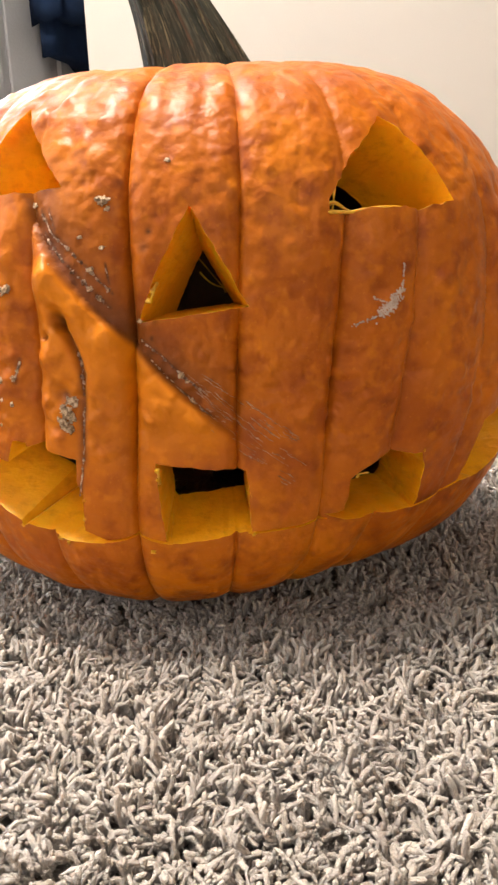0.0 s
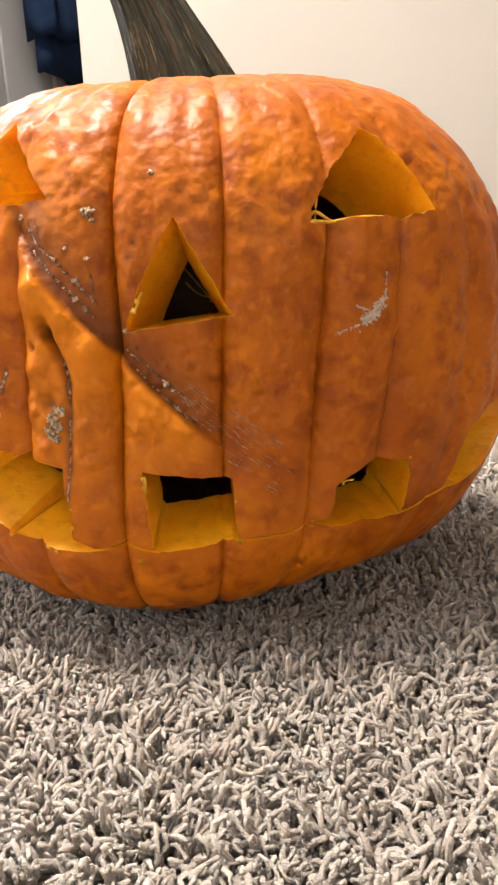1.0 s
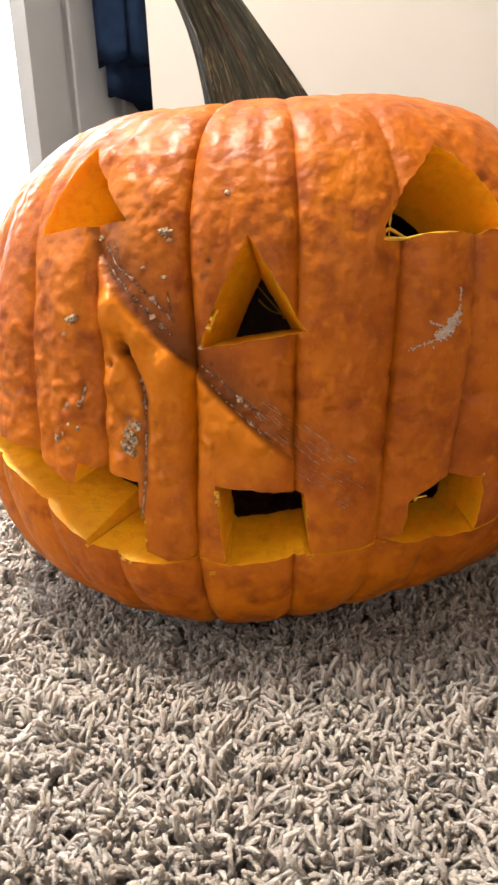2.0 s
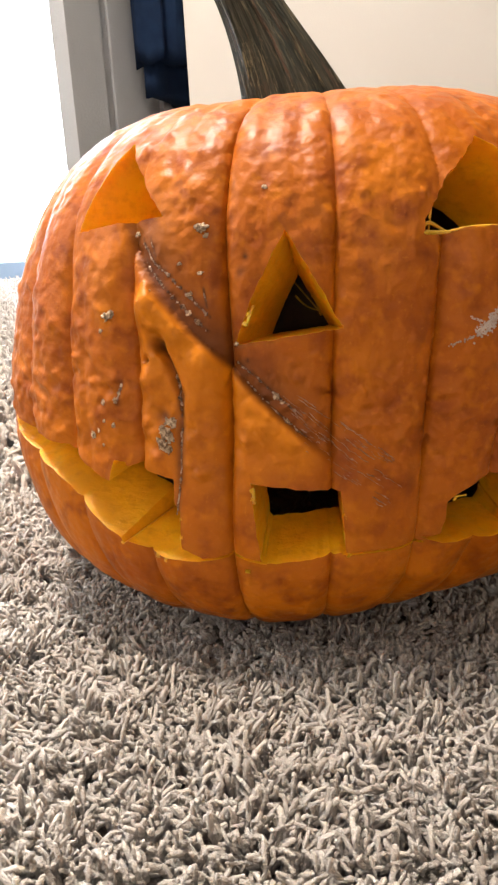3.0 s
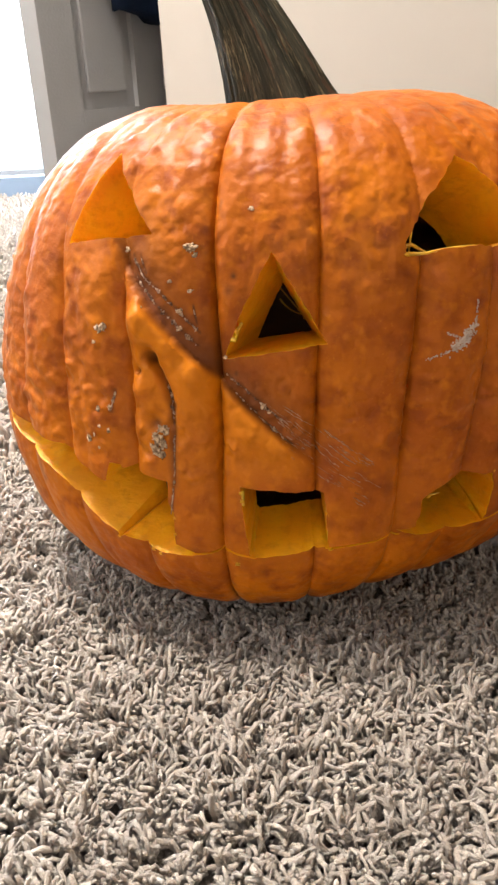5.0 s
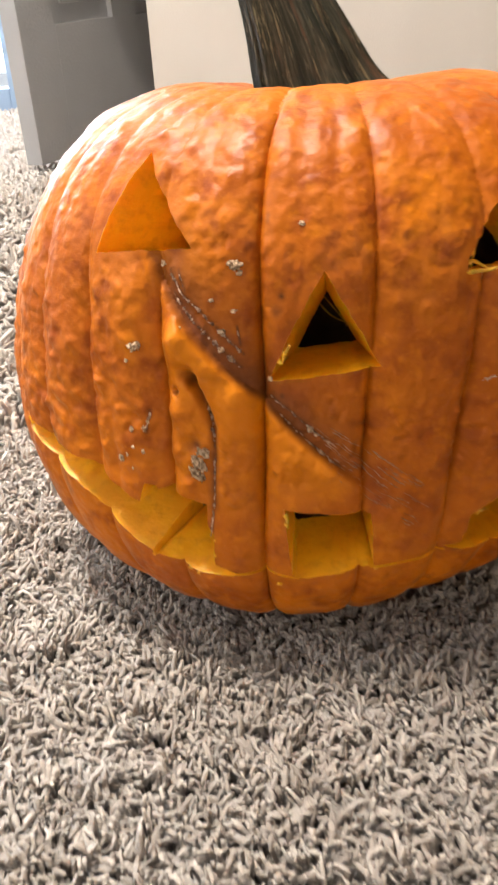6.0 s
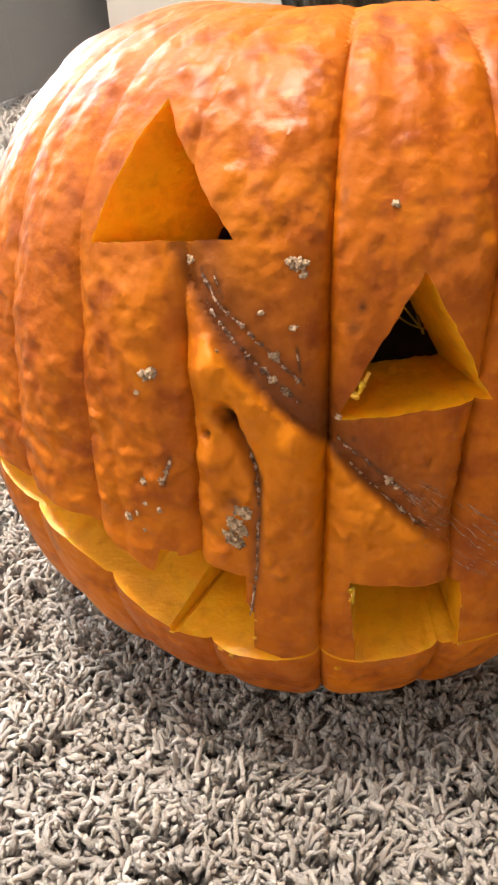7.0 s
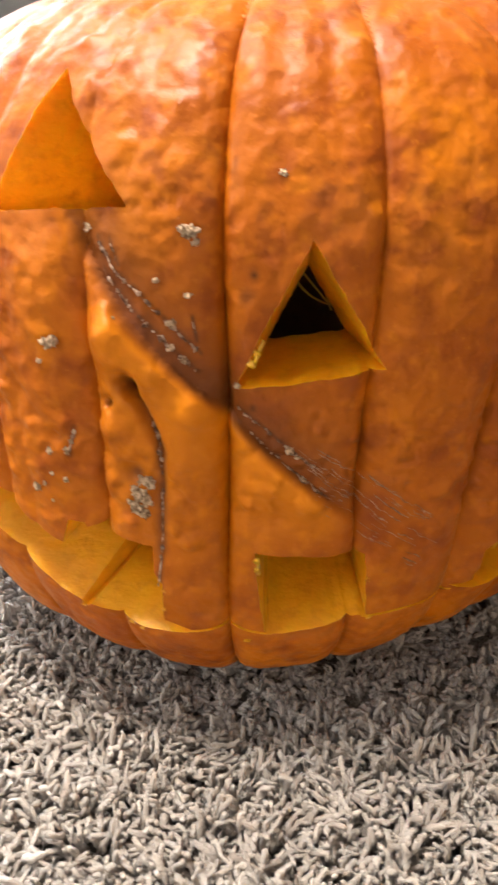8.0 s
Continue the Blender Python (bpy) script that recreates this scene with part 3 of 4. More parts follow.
# corky ridges: spots along each, and size in metres
SCARS = [([(-42.2, 38.0), (-37.0, 40.5), (-33.1, 41.3), (-28.5, 42.8), (-25.1, 44.1), (-20.6, 46.0)], 0.0012), ([(-40, 40.6), (-36.9, 41.9), (-32.6, 43.8), (-28.6, 45.2), (-25.9, 46.3), (-23.3, 47.4), (-20.6, 48.6)], 0.0012),
         ([(-39.6, 37.6), (-37.0, 39.6)], 0.0009), ([(-22.6, 42), (-21.5, 44.5)], 0.0005), ([(-38.9, 62.0), (-38.5, 66.2)], 0.0009), ([(-13.6, 52.8), (-8.1, 55.7), (-3.9, 58.8), (1.2, 62.4)], 0.0010), ([(-11.1, 56.2), (-4.7, 61.4), (-1.1, 64.4), (3.4, 67.7)], 0.0010),
         ([(-27.6, 57.3), (-25.6, 60.4), (-24.2, 65.5)], 0.0015), ([(-23.9, 66.5), (-23.3, 71), (-22.6, 76), (-22.2, 84)], 0.0008)]
# bands along which fine scratches run, with half their width in degrees
BANDS = [([(-3, 59.4), (1.2, 62.4), (9.6, 70), (14.7, 74.6), (21.5, 80)], 0.9), ([(0.5, 65.6), (4, 68.4), (8.6, 72.2)], 0.8), ([(-1, 57.7), (8.8, 63.9), (14.8, 68.7), (20.8, 74.6)], 0.6), ([(7, 73.5), (13, 77.5), (19.5, 82.5)], 1.4)]


def carved_shell():
    v0, q0, t0 = ball(860, 290, skin, 0.62)
    v1, q1, t1 = ball(160, 70, hollow)
    mesh = from_arrays("shell", np.concatenate([v0, v1]), np.concatenate([q0, q1[:, ::-1] + len(v0)]), np.concatenate([t0, t1[:, ::-1] + len(v0)]))
    shell = new("shell", mesh)
    cutters = [cutter(n, *spec, seed=k) for k, (n, spec) in enumerate(OPENINGS.items())]
    for c in cutters:
        m = shell.modifiers.new("cut", "BOOLEAN")
        m.operation, m.solver, m.object = "DIFFERENCE", "EXACT", c
    bpy.context.view_layer.update()
    done = bpy.data.meshes.new_from_object(shell.evaluated_get(bpy.context.evaluated_depsgraph_get()))
    shell.modifiers.clear()
    shell.data = done
    done.name = "shell"
    for c in cutters:
        bpy.data.objects.remove(c)
    done.materials.clear()
    for m in (SKIN, FLESH, INNER_SHADE):
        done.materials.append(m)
    co = np.empty(len(done.vertices) * 3, np.float32)
    done.vertices.foreach_get("co", co)
    co = co.reshape(-1, 3).astype(float)
    phi, theta, r, u = spherical(co)
    below = reach(u) + relief(phi, theta) - r
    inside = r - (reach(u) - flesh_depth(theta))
    nl = len(done.loops)
    vi = np.empty(nl, np.int32)
    done.loops.foreach_get("vertex_index", vi)
    ls = np.empty(len(done.polygons), np.int32)
    lt = np.empty(len(done.polygons), np.int32)
    done.polygons.foreach_get("loop_start", ls)
    done.polygons.foreach_get("loop_total", lt)
    deepest = np.maximum.reduceat(below[vi], ls)
    thin = np.maximum.reduceat(inside[vi], ls)
    # 0 skin, 1 cut flesh, 2 inner wall in its darkened shade colour
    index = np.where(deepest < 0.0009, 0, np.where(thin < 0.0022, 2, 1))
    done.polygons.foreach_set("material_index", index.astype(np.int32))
    done.polygons.foreach_set("use_smooth", np.ones(len(index), bool))
    done.set_sharp_from_angle(angle=radians(28))
    # brown discoloration above the scar, with the shade of its sunk side
    d, s = along(phi, theta, SCAR)
    stain_shade = np.where(d > 0, np.exp(-(d / 6.5) ** 2), np.exp(-(d / 0.8) ** 2)) * (1 - ease(s, 0.62, 0.95)) * (0.35 + 0.65 * ease(s, 0.0, 0.12)) * 0.9
    # shade down the crevice, painted into the skin colour
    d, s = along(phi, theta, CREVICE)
    stain_shade = np.maximum(stain_shade, np.exp(-(d / 0.7) ** 2) * 0.8)
    # painted shade in the cavity and low hollow, and one more dark spot
    for p0, t0, w in ((-31.8, 53.2, 1.3), (-13, 38.5, 0.9), (-28.2, 65.8, 1.2)):
        stain_shade = np.maximum(stain_shade, 0.9 * np.exp(-(gap(phi, theta, p0, t0) / w) ** 2))
    d, s = along(phi, theta, SCAR)
    # brighter orange below the scar, fading with distance from it
    bright_below_scar = 0.85 * np.where(d < 0, np.exp(d / 12.0), 0.0) * np.minimum(1, np.abs(d) / 1.5) * ease(s, 0.06, 0.2) * (1 - ease(s, 0.75, 0.9)) * ease(phi, -40, -33)
    for line, size in SCARS:
        d, _ = along(phi, theta, line)
        stain_shade = np.maximum(stain_shade, 0.8 * np.exp(-(d / 0.38) ** 2))
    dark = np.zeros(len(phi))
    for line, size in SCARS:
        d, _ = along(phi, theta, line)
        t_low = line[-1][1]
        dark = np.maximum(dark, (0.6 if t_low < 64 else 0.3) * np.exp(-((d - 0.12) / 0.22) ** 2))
    # dark specks, and the shade of cavity and pits painted on
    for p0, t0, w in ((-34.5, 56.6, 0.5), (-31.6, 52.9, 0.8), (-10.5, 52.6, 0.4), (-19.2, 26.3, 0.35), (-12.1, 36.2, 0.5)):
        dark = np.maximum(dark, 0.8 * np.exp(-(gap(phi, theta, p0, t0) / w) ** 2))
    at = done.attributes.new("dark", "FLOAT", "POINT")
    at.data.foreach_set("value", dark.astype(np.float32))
    at = done.attributes.new("bright_below_scar", "FLOAT", "POINT")
    at.data.foreach_set("value", bright_below_scar.astype(np.float32))
    at = done.attributes.new("stain_shade", "FLOAT", "POINT")
    at.data.foreach_set("value", stain_shade.astype(np.float32))
    return shell


pumpkin = thing("carved_pumpkin", (0.0, 0.53, 0.0), "large orange carved pumpkin with triangle eyes on shag carpet", "pumpkin")


def under(ob, label=""):
    ob.parent = pumpkin
    ob.location = -Vector(pumpkin.location)
    return tagged(ob, label)


under(carved_shell(), "carved orange shell with scarred ribbed skin")


def stem():
    """A ridged stalk, flared at its foot and leaning back to one side."""
    nu, nv = 140, 90
    vs = np.linspace(0, 1, nv)
    us = np.linspace(0, 2 * np.pi, nu, endpoint=False)
    U, V = np.meshgrid(us, vs)
    zs = 0.262 + 0.16 * vs
    path = np.stack([0.006 - 0.018 * vs - 0.062 * vs ** 1.7 + 0.004 * (1 - ease(vs, 0, 0.2)), 0.562 + 0.012 * vs, zs], -1)
    base = 0.0315 - 0.0140 * ease(V, 0.05, 0.75) + (0.011 + 0.016 * np.cos(U) ** 2 * (np.cos(U) > 0)) * np.exp(-V / 0.085) * (1 + 0.25 * np.cos(5 * U + 0.5))
    ridge = 1 + 0.17 * np.abs(np.sin(3.5 * U + 0.9 * V)) + 0.035 * np.sin(13 * U + 2.2 * V) + 0.018 * np.sin(29 * U + 1.0) - 0.05
    R = base * ridge * (1 - 0.1 * V) * (1 + 0.12 * ease(V, 0.9, 1.0))
    ring = np.stack([path[:, None, 0] + R * np.cos(U), path[:, None, 1] + R * np.sin(U), path[:, None, 2] + 0 * U + 0.22 * R * np.cos(U) * 0.3], -1)
    v = np.concatenate([ring.reshape(-1, 3), [path[-1] + np.array([0, 0, -0.004])]])
    i = np.arange(nv - 1)[:, None] * nu + np.arange(nu)[None, :]
    j = np.arange(nv - 1)[:, None] * nu + (np.arange(nu)[None, :] + 1) % nu
    q = np.stack([i, j, j + nu, i + nu], -1).reshape(-1, 4)
    a = (nv - 1) * nu + np.arange(nu)
    b = (nv - 1) * nu + (np.arange(nu) + 1) % nu
    mesh = from_arrays("stem", v, q, np.stack([a, b, np.full(nu, nu * nv)], -1))
    uv = mesh.uv_layers.new(name="UVMap")
    vi = np.empty(len(mesh.loops), np.int32)
    mesh.loops.foreach_get("vertex_index", vi)
    vi = np.minimum(vi, nu * nv - 1)
    uvs = np.stack([np.abs((vi % nu) / nu * 2 - 1), (vi // nu) / nv], -1)
    uv.data.foreach_set("uv", uvs.astype(np.float32).ravel())
    mesh.materials.append(STEM)
    return under(linked("stem", mesh), "dry dark green-brown ridged stem")


stem()


def on_skin(p, t, lift=0.0):
    return Vector(skin(np.array(p), np.array(t), lift)), Vector(aim(np.array(p), np.array(t)))


def scab(p, t, size, seed, name="scab", mat=CRUST):
    """One crusty lump of dried skin, or a crumb of flesh."""
    r = random.Random(seed)
    at, n = on_skin(p, t)
    turn = n.to_track_quat("Z", "Y").to_matrix().to_4x4()
    bm = bmesh.new()
    bmesh.ops.create_icosphere(bm, subdivisions=4 if size > 0.003 else 3, radius=1.0)
    off = Vector((r.uniform(0, 50), r.uniform(0, 50), r.uniform(0, 50)))
    for v in bm.verts:
        c = v.co.copy()
        k = 0.72 + 0.55 * noise.noise(c * 1.5 + off) + 0.34 * noise.noise(c * 3.7 + off) + 0.22 * noise.noise(c * 8 + off)
        v.co = Vector((c.x * k * 1.05, c.y * k * 0.95, c.z * (0.36 + 0.24 * noise.noise(c * 4.5 - off)) * max(k, 0.3)))
    bmesh.ops.transform(bm, matrix=Matrix.Translation(at) @ turn @ pose(0, 0, 0, 0, 0, r.uniform(0, 360)) @ Matrix.Diagonal((size, size, size, 1)), verts=bm.verts)
    mesh = bpy.data.meshes.new(name)
    bm.to_mesh(mesh)
    bm.free()
    mesh.materials.append(mat)
    return under(linked(name, mesh))


SCABS = [(-25.3, 33.3, 0.0040), (-24.0, 34.4, 0.0022), (-26.9, 33.6, 0.0020), (-23.9, 39.8, 0.0017), (-44.6, 51.5, 0.0038), (-45.5, 51.9, 0.0022), (-45.5, 54.7, 0.0016), (-29.8, 39.3, 0.0016), (-44.8, 37.4, 0.0024), (-26.2, 43.3, 0.0022),
         (-25.7, 46.3, 0.0018), (-23.3, 47.3, 0.0021), (-26.4, 67.0, 0.0040), (-27.2, 68.8, 0.0042), (-25.9, 69.6, 0.0036), (-27.4, 71.2, 0.0040), (-26.0, 71.9, 0.0034), (-38.8, 62.6, 0.0014), (-38.8, 64.2, 0.0015), (-38.9, 65.6, 0.0020), (-41.5, 66.6, 0.0022),
         (-42.6, 73.5, 0.0027), (-41.4, 72.2, 0.0014), (-40.4, 70, 0.0014), (-38.4, 70.3, 0.0018), (-39.8, 74.6, 0.0011), (-13.7, 49.7, 0.0015), (-8, 26.5, 0.0020), (-34.5, 45.2, 0.0010), (-1, 64.4, 0.0018), (-3.6, 59, 0.0021), (-2.2, 60.5, 0.0014)]
for k, s in enumerate(SCABS):
    scab(*s, seed=k + 20)


CRUMBS = [(-33.8, 92.6, 0.0016), (-26.2, 93.4, 0.0020), (-24.4, 93.6, 0.0014), (-8.6, 93.8, 0.0019), (10.3, 91.6, 0.0017), (-21.5, 84.6, 0.0011), (-21.2, 88.2, 0.0013), (-8.1, 78.0, 0.0015), (-7.8, 79.6, 0.0016), (9.9, 83.5, 0.0012), (-10.3, 44.8, 0.0016), (-11.2, 46.3, 0.0018), (31.6, 83.6, 0.0014), (35.2, 38.0, 0.0017), (45.6, 82.6, 0.0012)]
for k, c in enumerate(CRUMBS):
    scab(*c, seed=k + 200, name="flesh_crumb", mat=FLESH)


def strip(bm, line, size, r, sink=0.12):
    """A lumpy strip along a line on the skin, sinking into it between its beads."""
    pts = []
    for (p0, t0), (p1, t1) in zip(line, line[1:]):
        n = max(3, int(math.hypot((p1 - p0) * 0.8, t1 - t0) / 0.16))
        pts += [(p0 + (p1 - p0) * k / n, t0 + (t1 - t0) * k / n) for k in range(n)]
    pts.append(line[-1])
    rows, sides, phase = [], 7, r.uniform(0, 90)
    wob = [(p + noise.noise(Vector((k * 0.13 + phase, 0, 0))) * 0.35, t + noise.noise(Vector((0, k * 0.13 + phase, 0))) * 0.3) for k, (p, t) in enumerate(pts)]
    wp, wt = np.array(wob).T
    spots, ups = skin(wp, wt), aim(wp, wt)
    for k in range(len(pts)):
        at, n = Vector(spots[k]), Vector(ups[k])
        nxt = Vector(spots[min(k + 1, len(pts) - 1)]) - Vector(spots[max(k - 1, 0)])
        x = nxt.normalized().cross(n).normalized()
        bead = max(sink, 0.55 + 0.95 * noise.noise(Vector((k * 0.19 + phase, 3, 0))) + 0.6 * noise.noise(Vector((k * 0.6, phase, 5))))
        bead *= min(1, k / 3 + 0.05, (len(pts) - 1 - k) / 3 + 0.05)
        rows.append([bm.verts.new(at - n * size * 0.22 + (x * math.cos(a) * size * bead + n * math.sin(a) * size * bead * 0.75) * r.uniform(0.75, 1.2)) for a in (2 * math.pi * i / sides for i in range(sides))])
    for a, b in zip(rows, rows[1:]):
        for i in range(sides):
            bm.faces.new((a[i], a[(i + 1) % sides], b[(i + 1) % sides], b[i]))
    bm.faces.new(rows[0])
    bm.faces.new(rows[-1][::-1])


def on_pumpkin(name, bm, mat, label=""):
    bmesh.ops.recalc_face_normals(bm, faces=bm.faces)
    mesh = bpy.data.meshes.new(name)
    bm.to_mesh(mesh)
    bm.free()
    mesh.materials.append(mat)
    return under(linked(name, mesh), label)


for k, (line, size) in enumerate(SCARS):
    bm = bmesh.new()
    strip(bm, line, size, random.Random(60 + k))
    on_pumpkin("scar_ridge", bm, RIDGE)


def scratches():
    """Hair-fine dry scratches that run on from the scar."""
    r = random.Random(31)
    bm = bmesh.new()
    for line, wide in BANDS:
        n = len(line) - 1
        for _ in range(17):
            at, off, ln = r.random(), r.gauss(0, wide), r.uniform(0.08, 0.30)
            pts = []
            for f in (at, min(at + ln, 1.0)):
                k = min(int(f * n), n - 1)
                g = f * n - k
                (p0, t0), (p1, t1) = line[k], line[k + 1]
                pts.append((p0 + (p1 - p0) * g + off * 0.7, t0 + (t1 - t0) * g - off))
            if math.dist(*pts) > 0.6:
                strip(bm, pts, r.choice([0.00022, 0.0003, 0.0004, 0.0005]), r, 0.45)
    ob = on_pumpkin("scratch_band", bm, SCRATCH, "band of fine dry scratches on the skin")
    tagged(ob, "", "", "", "stuff")


scratches()

# the net-like scar: a close row of tiny corky grains
NET = [([(47.2, 49.3), (46.4, 51.5), (45.4, 53.2)], 34, 0.10, 0.0006), ([(45.4, 52.8), (42.8, 54.3), (40.6, 55.2)], 230, 0.62, 0.00068), ([(40.4, 55.2), (35.2, 55.2)], 36, 0.14, 0.00055), ([(42.3, 54.0), (39.4, 51.7)], 24, 0.10, 0.00055)]


def net_scar():
    r = random.Random(5)
    bm = bmesh.new()
    for line, count, spread, size in NET:
        for _ in range(count):
            k = r.randrange(len(line) - 1)
            f = r.random()
            (p0, t0), (p1, t1) = line[k], line[k + 1]
            at, n = on_skin(p0 + (p1 - p0) * f + r.gauss(0, spread), t0 + (t1 - t0) * f + r.gauss(0, spread * 0.7))
            m = Matrix.Translation(at) @ n.to_track_quat("Z", "Y").to_matrix().to_4x4() @ Matrix.Diagonal((size * r.uniform(0.6, 1.2), size * r.uniform(0.6, 1.2), size * 0.5, 1))
            bmesh.ops.create_icosphere(bm, subdivisions=1, radius=1.0, matrix=m)
    mesh = bpy.data.meshes.new("net_scar")
    bm.to_mesh(mesh)
    bm.free()
    mesh.materials.append(CORK)
    tagged(under(linked("net_scar", mesh), "patch of tiny pale corky grains"), "", "", "", "stuff")


net_scar()


def fibre(points, thick, seed, in_room=False):
    """A limp strand of pulp inside an opening, given as (phi, theta, depth under the skin) or in metres."""
    r = random.Random(seed)
    cu = bpy.data.curves.new("fibre", "CURVE")
    cu.dimensions, cu.bevel_depth, cu.bevel_resolution = "3D", thick, 2
    sp = cu.splines.new("NURBS")
    pts = []
    for a, b, c in points:
        pts.append(Vector((a, b, c)) if in_room else Vector(skin(np.array(a), np.array(b), -c)))
    sp.points.add(len(pts) - 1)
    for q, c in zip(sp.points, pts):
        q.co, q.radius = (*c, 1), r.uniform(0.6, 1.2)
    sp.use_endpoint_u = True
    ob = new("fibre", cu)
    bpy.context.view_layer.update()
    mesh = bpy.data.meshes.new_from_object(ob.evaluated_get(bpy.context.evaluated_depsgraph_get()))
    bpy.data.objects.remove(ob)
    mesh.materials.append(STRING)
    return under(linked("fibre", mesh))


FIBRES = [([(35.5, 36.9, 0.001), (37.6, 36.2, 0.002), (38.8, 37.6, 0.002), (40.4, 38.9, 0.0005)], 0.0009), ([(37.6, 36.2, 0.002), (38.6, 35.3, 0.002), (38.9, 34.5, 0.002)], 0.0008), ([(35.2, 37.8, 0.001), (38, 38.5, 0.0005), (41, 39.3, 0.0)], 0.0010), ([(36.4, 38, 0.002), (37.2, 37.2, 0.004), (37.7, 36.3, 0.002)], 0.0005),
          ([(40.4, 39.0, 0.0), (44, 40.0, -0.0004), (48, 41.2, 0.0), (51, 42.2, 0.001)], 0.0008), ([(-7.9, 77.6, 0.001), (-7.5, 78.6, 0.0), (-7.9, 79.6, 0.001), (-7.4, 80.6, 0.001)], 0.0009), ([(-9.4, 43.2, 0.003), (-10.2, 44.2, 0.001), (-10.0, 45.2, 0.0), (-11.2, 46.6, 0.001)], 0.0009),
          ([(0, 78, 0.05), (4, 81, 0.052), (8, 82, 0.048)], 0.0006), ([(10.2, 82, 0.001), (10.5, 84, 0.0), (10.2, 86, 0.001)], 0.0006), ([(31.5, 83.4, 0.001), (33, 83.2, -0.0005), (34, 83.6, 0.001)], 0.0007)]
for k, (pts, thick) in enumerate(FIBRES):
    fibre(pts, thick, k)
STRANDS = [([(-0.016, 0.450, 0.214), (-0.008, 0.457, 0.203), (0.002, 0.460, 0.190), (0.013, 0.452, 0.178)], 0.0006), ([(0.004, 0.448, 0.222), (0.009, 0.456, 0.204), (0.008, 0.459, 0.190), (0.014, 0.450, 0.176)], 0.0005),
           ([(0.000, 0.458, 0.186), (0.008, 0.452, 0.176), (0.020, 0.446, 0.180)], 0.0006), ([(-0.02, 0.45, 0.085), (0.0, 0.462, 0.095), (0.025, 0.45, 0.082)], 0.0007)]
for k, (pts, thick) in enumerate(STRANDS):
    fibre(pts, thick, k + 40, True)


# ---- shag carpet ----
def shag(name, xs, ys, strands, length, thick, sides, rings, seed):
    """Curled yarn ends over the points given, as one mesh."""
    r = np.random.default_rng(seed)
    n = len(xs)
    clump = np.arange(n) // strands
    m = clump.max() + 1
    mx, my = xs[::strands][clump], ys[::strands][clump]
    turn = (1.8 * np.sin(mx * 17 + 1.1 * np.sin(my * 23)) + 1.5 * np.sin(my * 71 + 2 * np.sin(mx * 45)) + r.normal(0, 1.1, m)[clump]) + r.normal(0, 0.5, n)
    lean = np.clip(np.abs(r.normal(0.30, 0.28, m))[clump] + 0.22 * np.sin(mx * 95 + 1.7 * np.sin(my * 60)) + r.normal(0, 0.20, n), 0.0, 1.3)
    curl = r.normal(0.85, 0.6, m)[clump] + r.normal(0, 0.5, n)
    tall = 1 + 0.13 * np.sin(mx * 330 + 2 * np.sin(my * 210)) * np.sin(my * 300 + 2 * np.sin(mx * 190)) + 0.24 * np.sin(mx * 140 + 2 * np.sin(my * 90)) * np.sin(my * 125 + 2 * np.sin(mx * 75)) + 0.1 * np.sin(mx * 53 + my * 31) + r.normal(0, 0.1, m)[clump]
    # pressed down round the pumpkin
    tall = tall * (0.55 + 0.45 * ease(np.hypot((mx + 0.002) / 0.175, (my - 0.535) / 0.15), 0.85, 1.3))
    ln = length * tall * r.uniform(0.65, 1.2, n)
    th = thick * r.uniform(0.7, 1.3, n)
    side = r.normal(0, 0.8, n)
    f = np.linspace(0, 1, rings)
    pos = np.zeros((n, rings, 3))
    pos[:, 0] = np.stack([xs, ys, np.full(n, FLOOR)], -1)
    tang = np.zeros((n, rings, 3))
    for k in range(rings):
        a = lean * (0.35 + 0.9 * f[k]) + curl * f[k] ** 2
        h = turn + side * f[k]
        tang[:, k] = np.stack([np.sin(a) * np.cos(h), np.sin(a) * np.sin(h), np.cos(a)], -1)
        tang[:, k] += r.normal(0, 0.34, (n, 3)) * (k > 0)
        tang[:, k] /= np.linalg.norm(tang[:, k], axis=1)[:, None]
        if k:
            pos[:, k] = pos[:, k - 1] + tang[:, k] * (ln / (rings - 1))[:, None]
    ref = np.array([0.3, 0.9, 0.3])
    e1 = np.cross(tang, ref)
    e1 /= np.linalg.norm(e1, axis=-1, keepdims=True) + 1e-9
    e2 = np.cross(tang, e1)
    ang = np.linspace(0, 2 * np.pi, sides, endpoint=False)
    prof = 0.85 + 0.25 * np.sin(np.pi * f)
    prof[-1] = 0.8
    rad = th[:, None] * prof[None, :] * r.uniform(0.78, 1.25, (n, rings))
    v = pos[:, :, None] + rad[:, :, None, None] * (np.cos(ang)[None, None, :, None] * e1[:, :, None] + np.sin(ang)[None, None, :, None] * e2[:, :, None])
    tip = pos[:, -1] + tang[:, -1] * (th * 0.7)[:, None]
    per = rings * sides + 1
    verts = np.concatenate([v.reshape(n, -1, 3), tip[:, None]], 1).reshape(-1, 3)
    i = np.arange(rings - 1)[:, None] * sides + np.arange(sides)[None, :]
    j = np.arange(rings - 1)[:, None] * sides + (np.arange(sides)[None, :] + 1) % sides
    q = np.stack([i, j, j + sides, i + sides], -1).reshape(-1, 4)
    a = (rings - 1) * sides + np.arange(sides)
    b = (rings - 1) * sides + (np.arange(sides) + 1) % sides
    t = np.stack([a, b, np.full(sides, per - 1)], -1)
    off = (np.arange(n) * per)[:, None, None]
    mesh = from_arrays(name, verts, (q[None] + off).reshape(-1, 4), (t[None] + off).reshape(-1, 3))
    mesh.materials.append(YARN)
    ob = linked(name, mesh)
    return tagged(ob, "grey-beige shag carpet pile of thick curled yarn", "carpet", "", "stuff")


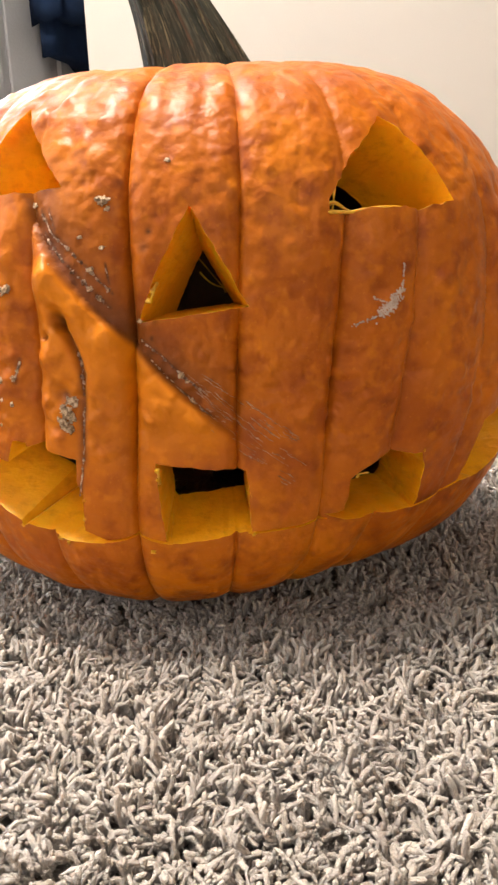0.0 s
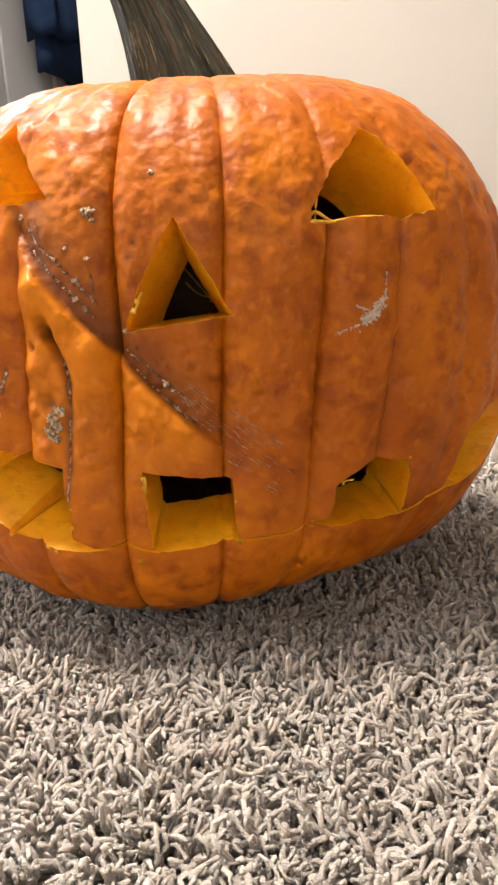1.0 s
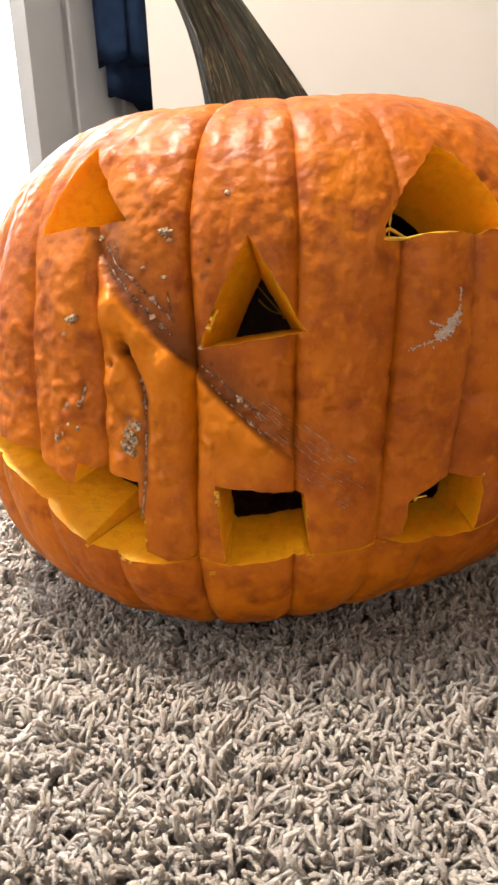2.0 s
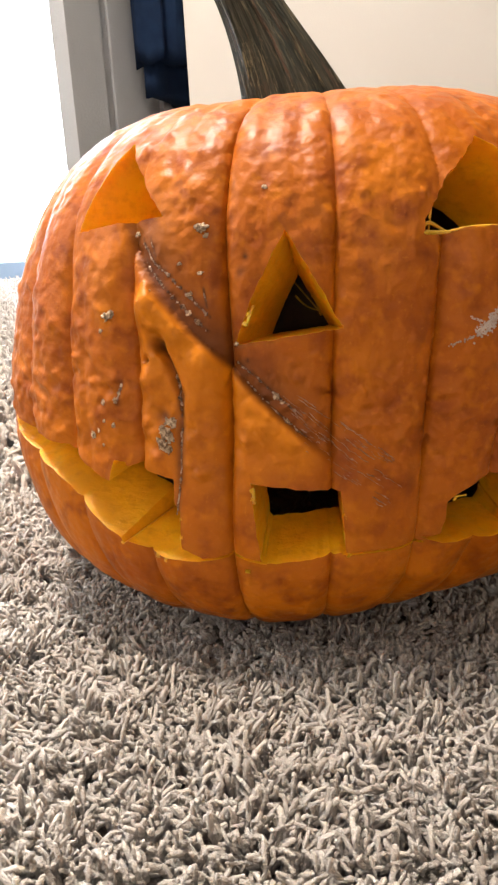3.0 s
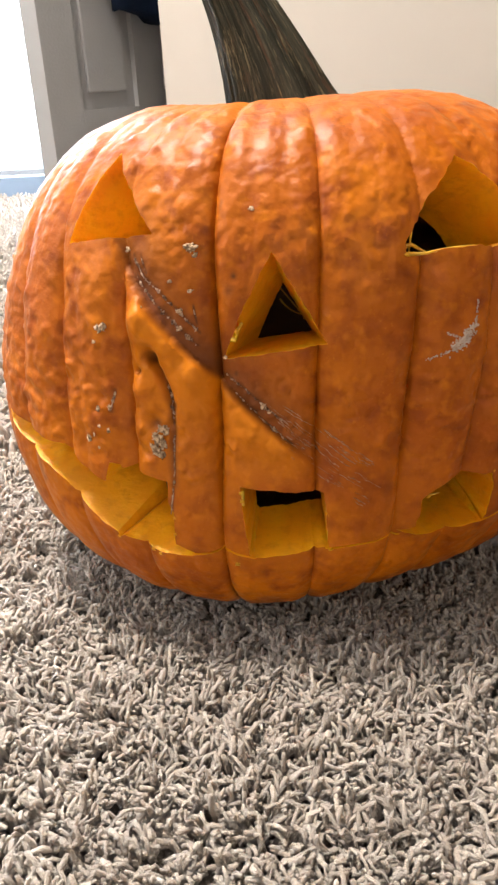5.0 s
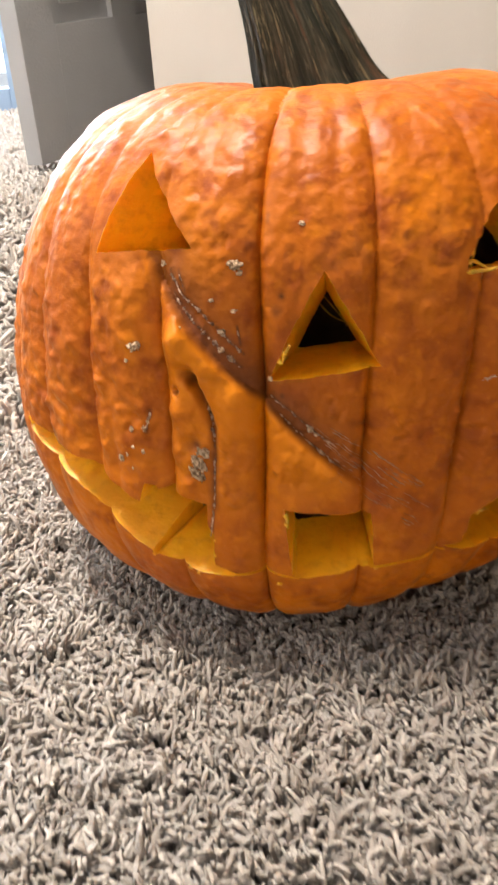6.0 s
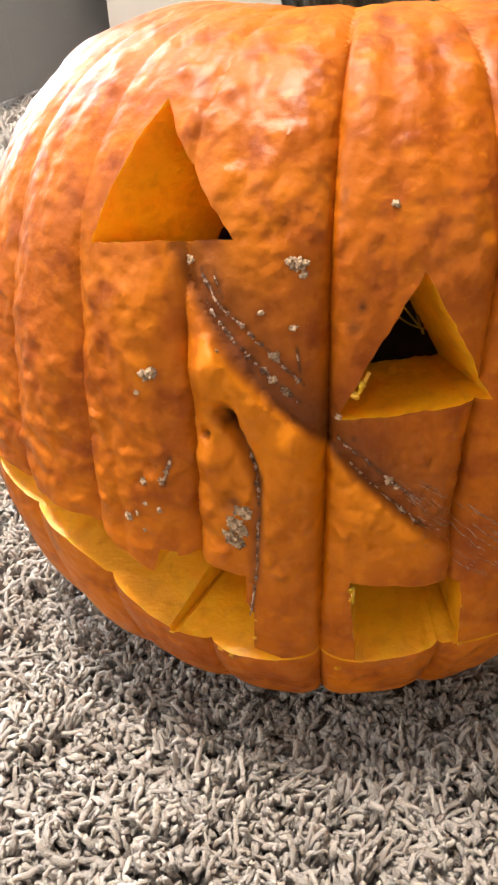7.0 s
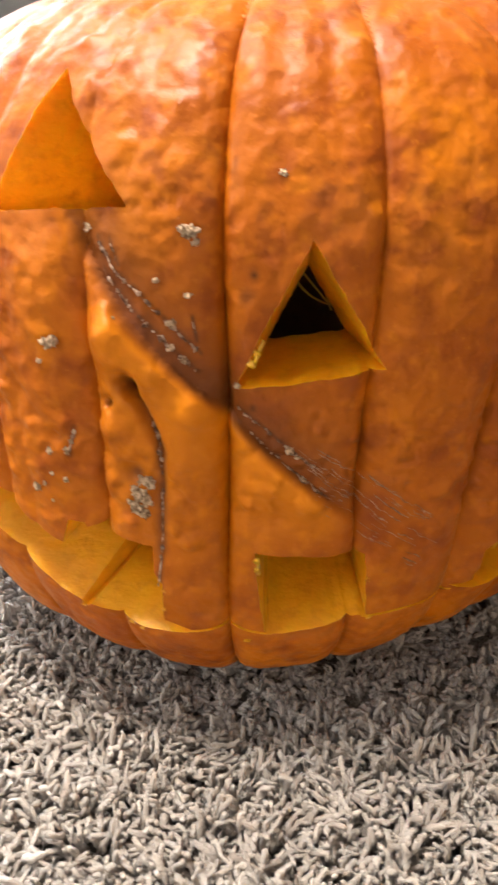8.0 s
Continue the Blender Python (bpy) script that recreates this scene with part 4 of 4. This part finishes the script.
def scatter(x0, x1, y0, y1, step, strands, seed, keep):
    r = np.random.default_rng(seed)
    X, Y = np.meshgrid(np.arange(x0, x1, step), np.arange(y0, y1, step))
    X = (X + r.uniform(-0.5, 0.5, X.shape) * step).ravel()
    Y = (Y + r.uniform(-0.5, 0.5, Y.shape) * step).ravel()
    k = keep(X, Y)
    X, Y = np.repeat(X[k], strands), np.repeat(Y[k], strands)
    return X + r.normal(0, 0.24, len(X)) * step, Y + r.normal(0, 0.24, len(Y)) * step, strands


def clear_of_pumpkin(x, y):
    return ((x + 0.002) / 0.09) ** 2 + ((y - 0.54) / 0.06) ** 2 > 1


def in_wedge(x, y):
    return (y > 0) & (x < 0.08 + 0.37 * y) & (x > -0.08 - 0.52 * y)


def is_near(x, y):
    return in_wedge(x, y) & (y > 0.17) & (y < 0.66)


def is_far(x, y):
    return in_wedge(x, y) & (y > 0.0) & ~is_near(x, y) & ~((x > WX - 0.01) & (y > 1.49))


shag("shag_carpet", *scatter(-0.5, 0.4, 0.17, 0.66, 0.0072, 8, 3, lambda x, y: is_near(x, y) & clear_of_pumpkin(x, y)), 0.0175, 0.00130, 4, 5, 11)
shag("shag_carpet", *scatter(-1.6, 1.1, 0.0, 2.74, 0.0140, 4, 5, is_far), 0.020, 0.0029, 4, 3, 12)
shag("shag_carpet", *scatter(X0 + 0.02, X1 - 0.02, Y0 + 0.02, Y1 - 0.02, 0.038, 2, 9, lambda x, y: ~in_wedge(x, y) & ~((x > WX - 0.02) & (y > 1.48))), 0.024, 0.0085, 3, 3, 13)


# ---- unseen ceiling lamp, added to go with the overhead light ----
lamp = thing("added_ceiling_light", (-0.6, 0.78, TOP), "unseen flush ceiling light with a round diffuser, added for overhead light", "lamp")
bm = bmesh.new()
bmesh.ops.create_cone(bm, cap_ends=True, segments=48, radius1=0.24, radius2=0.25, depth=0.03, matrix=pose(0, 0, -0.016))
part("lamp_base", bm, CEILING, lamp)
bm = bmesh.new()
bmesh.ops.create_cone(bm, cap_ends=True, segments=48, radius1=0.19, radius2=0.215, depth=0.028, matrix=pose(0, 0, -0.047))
part("diffuser", bm, glow_material("lamp_diffuser", (1.0, 0.92, 0.82), 3.0), lamp, "glowing white diffuser of the added ceiling light", True)
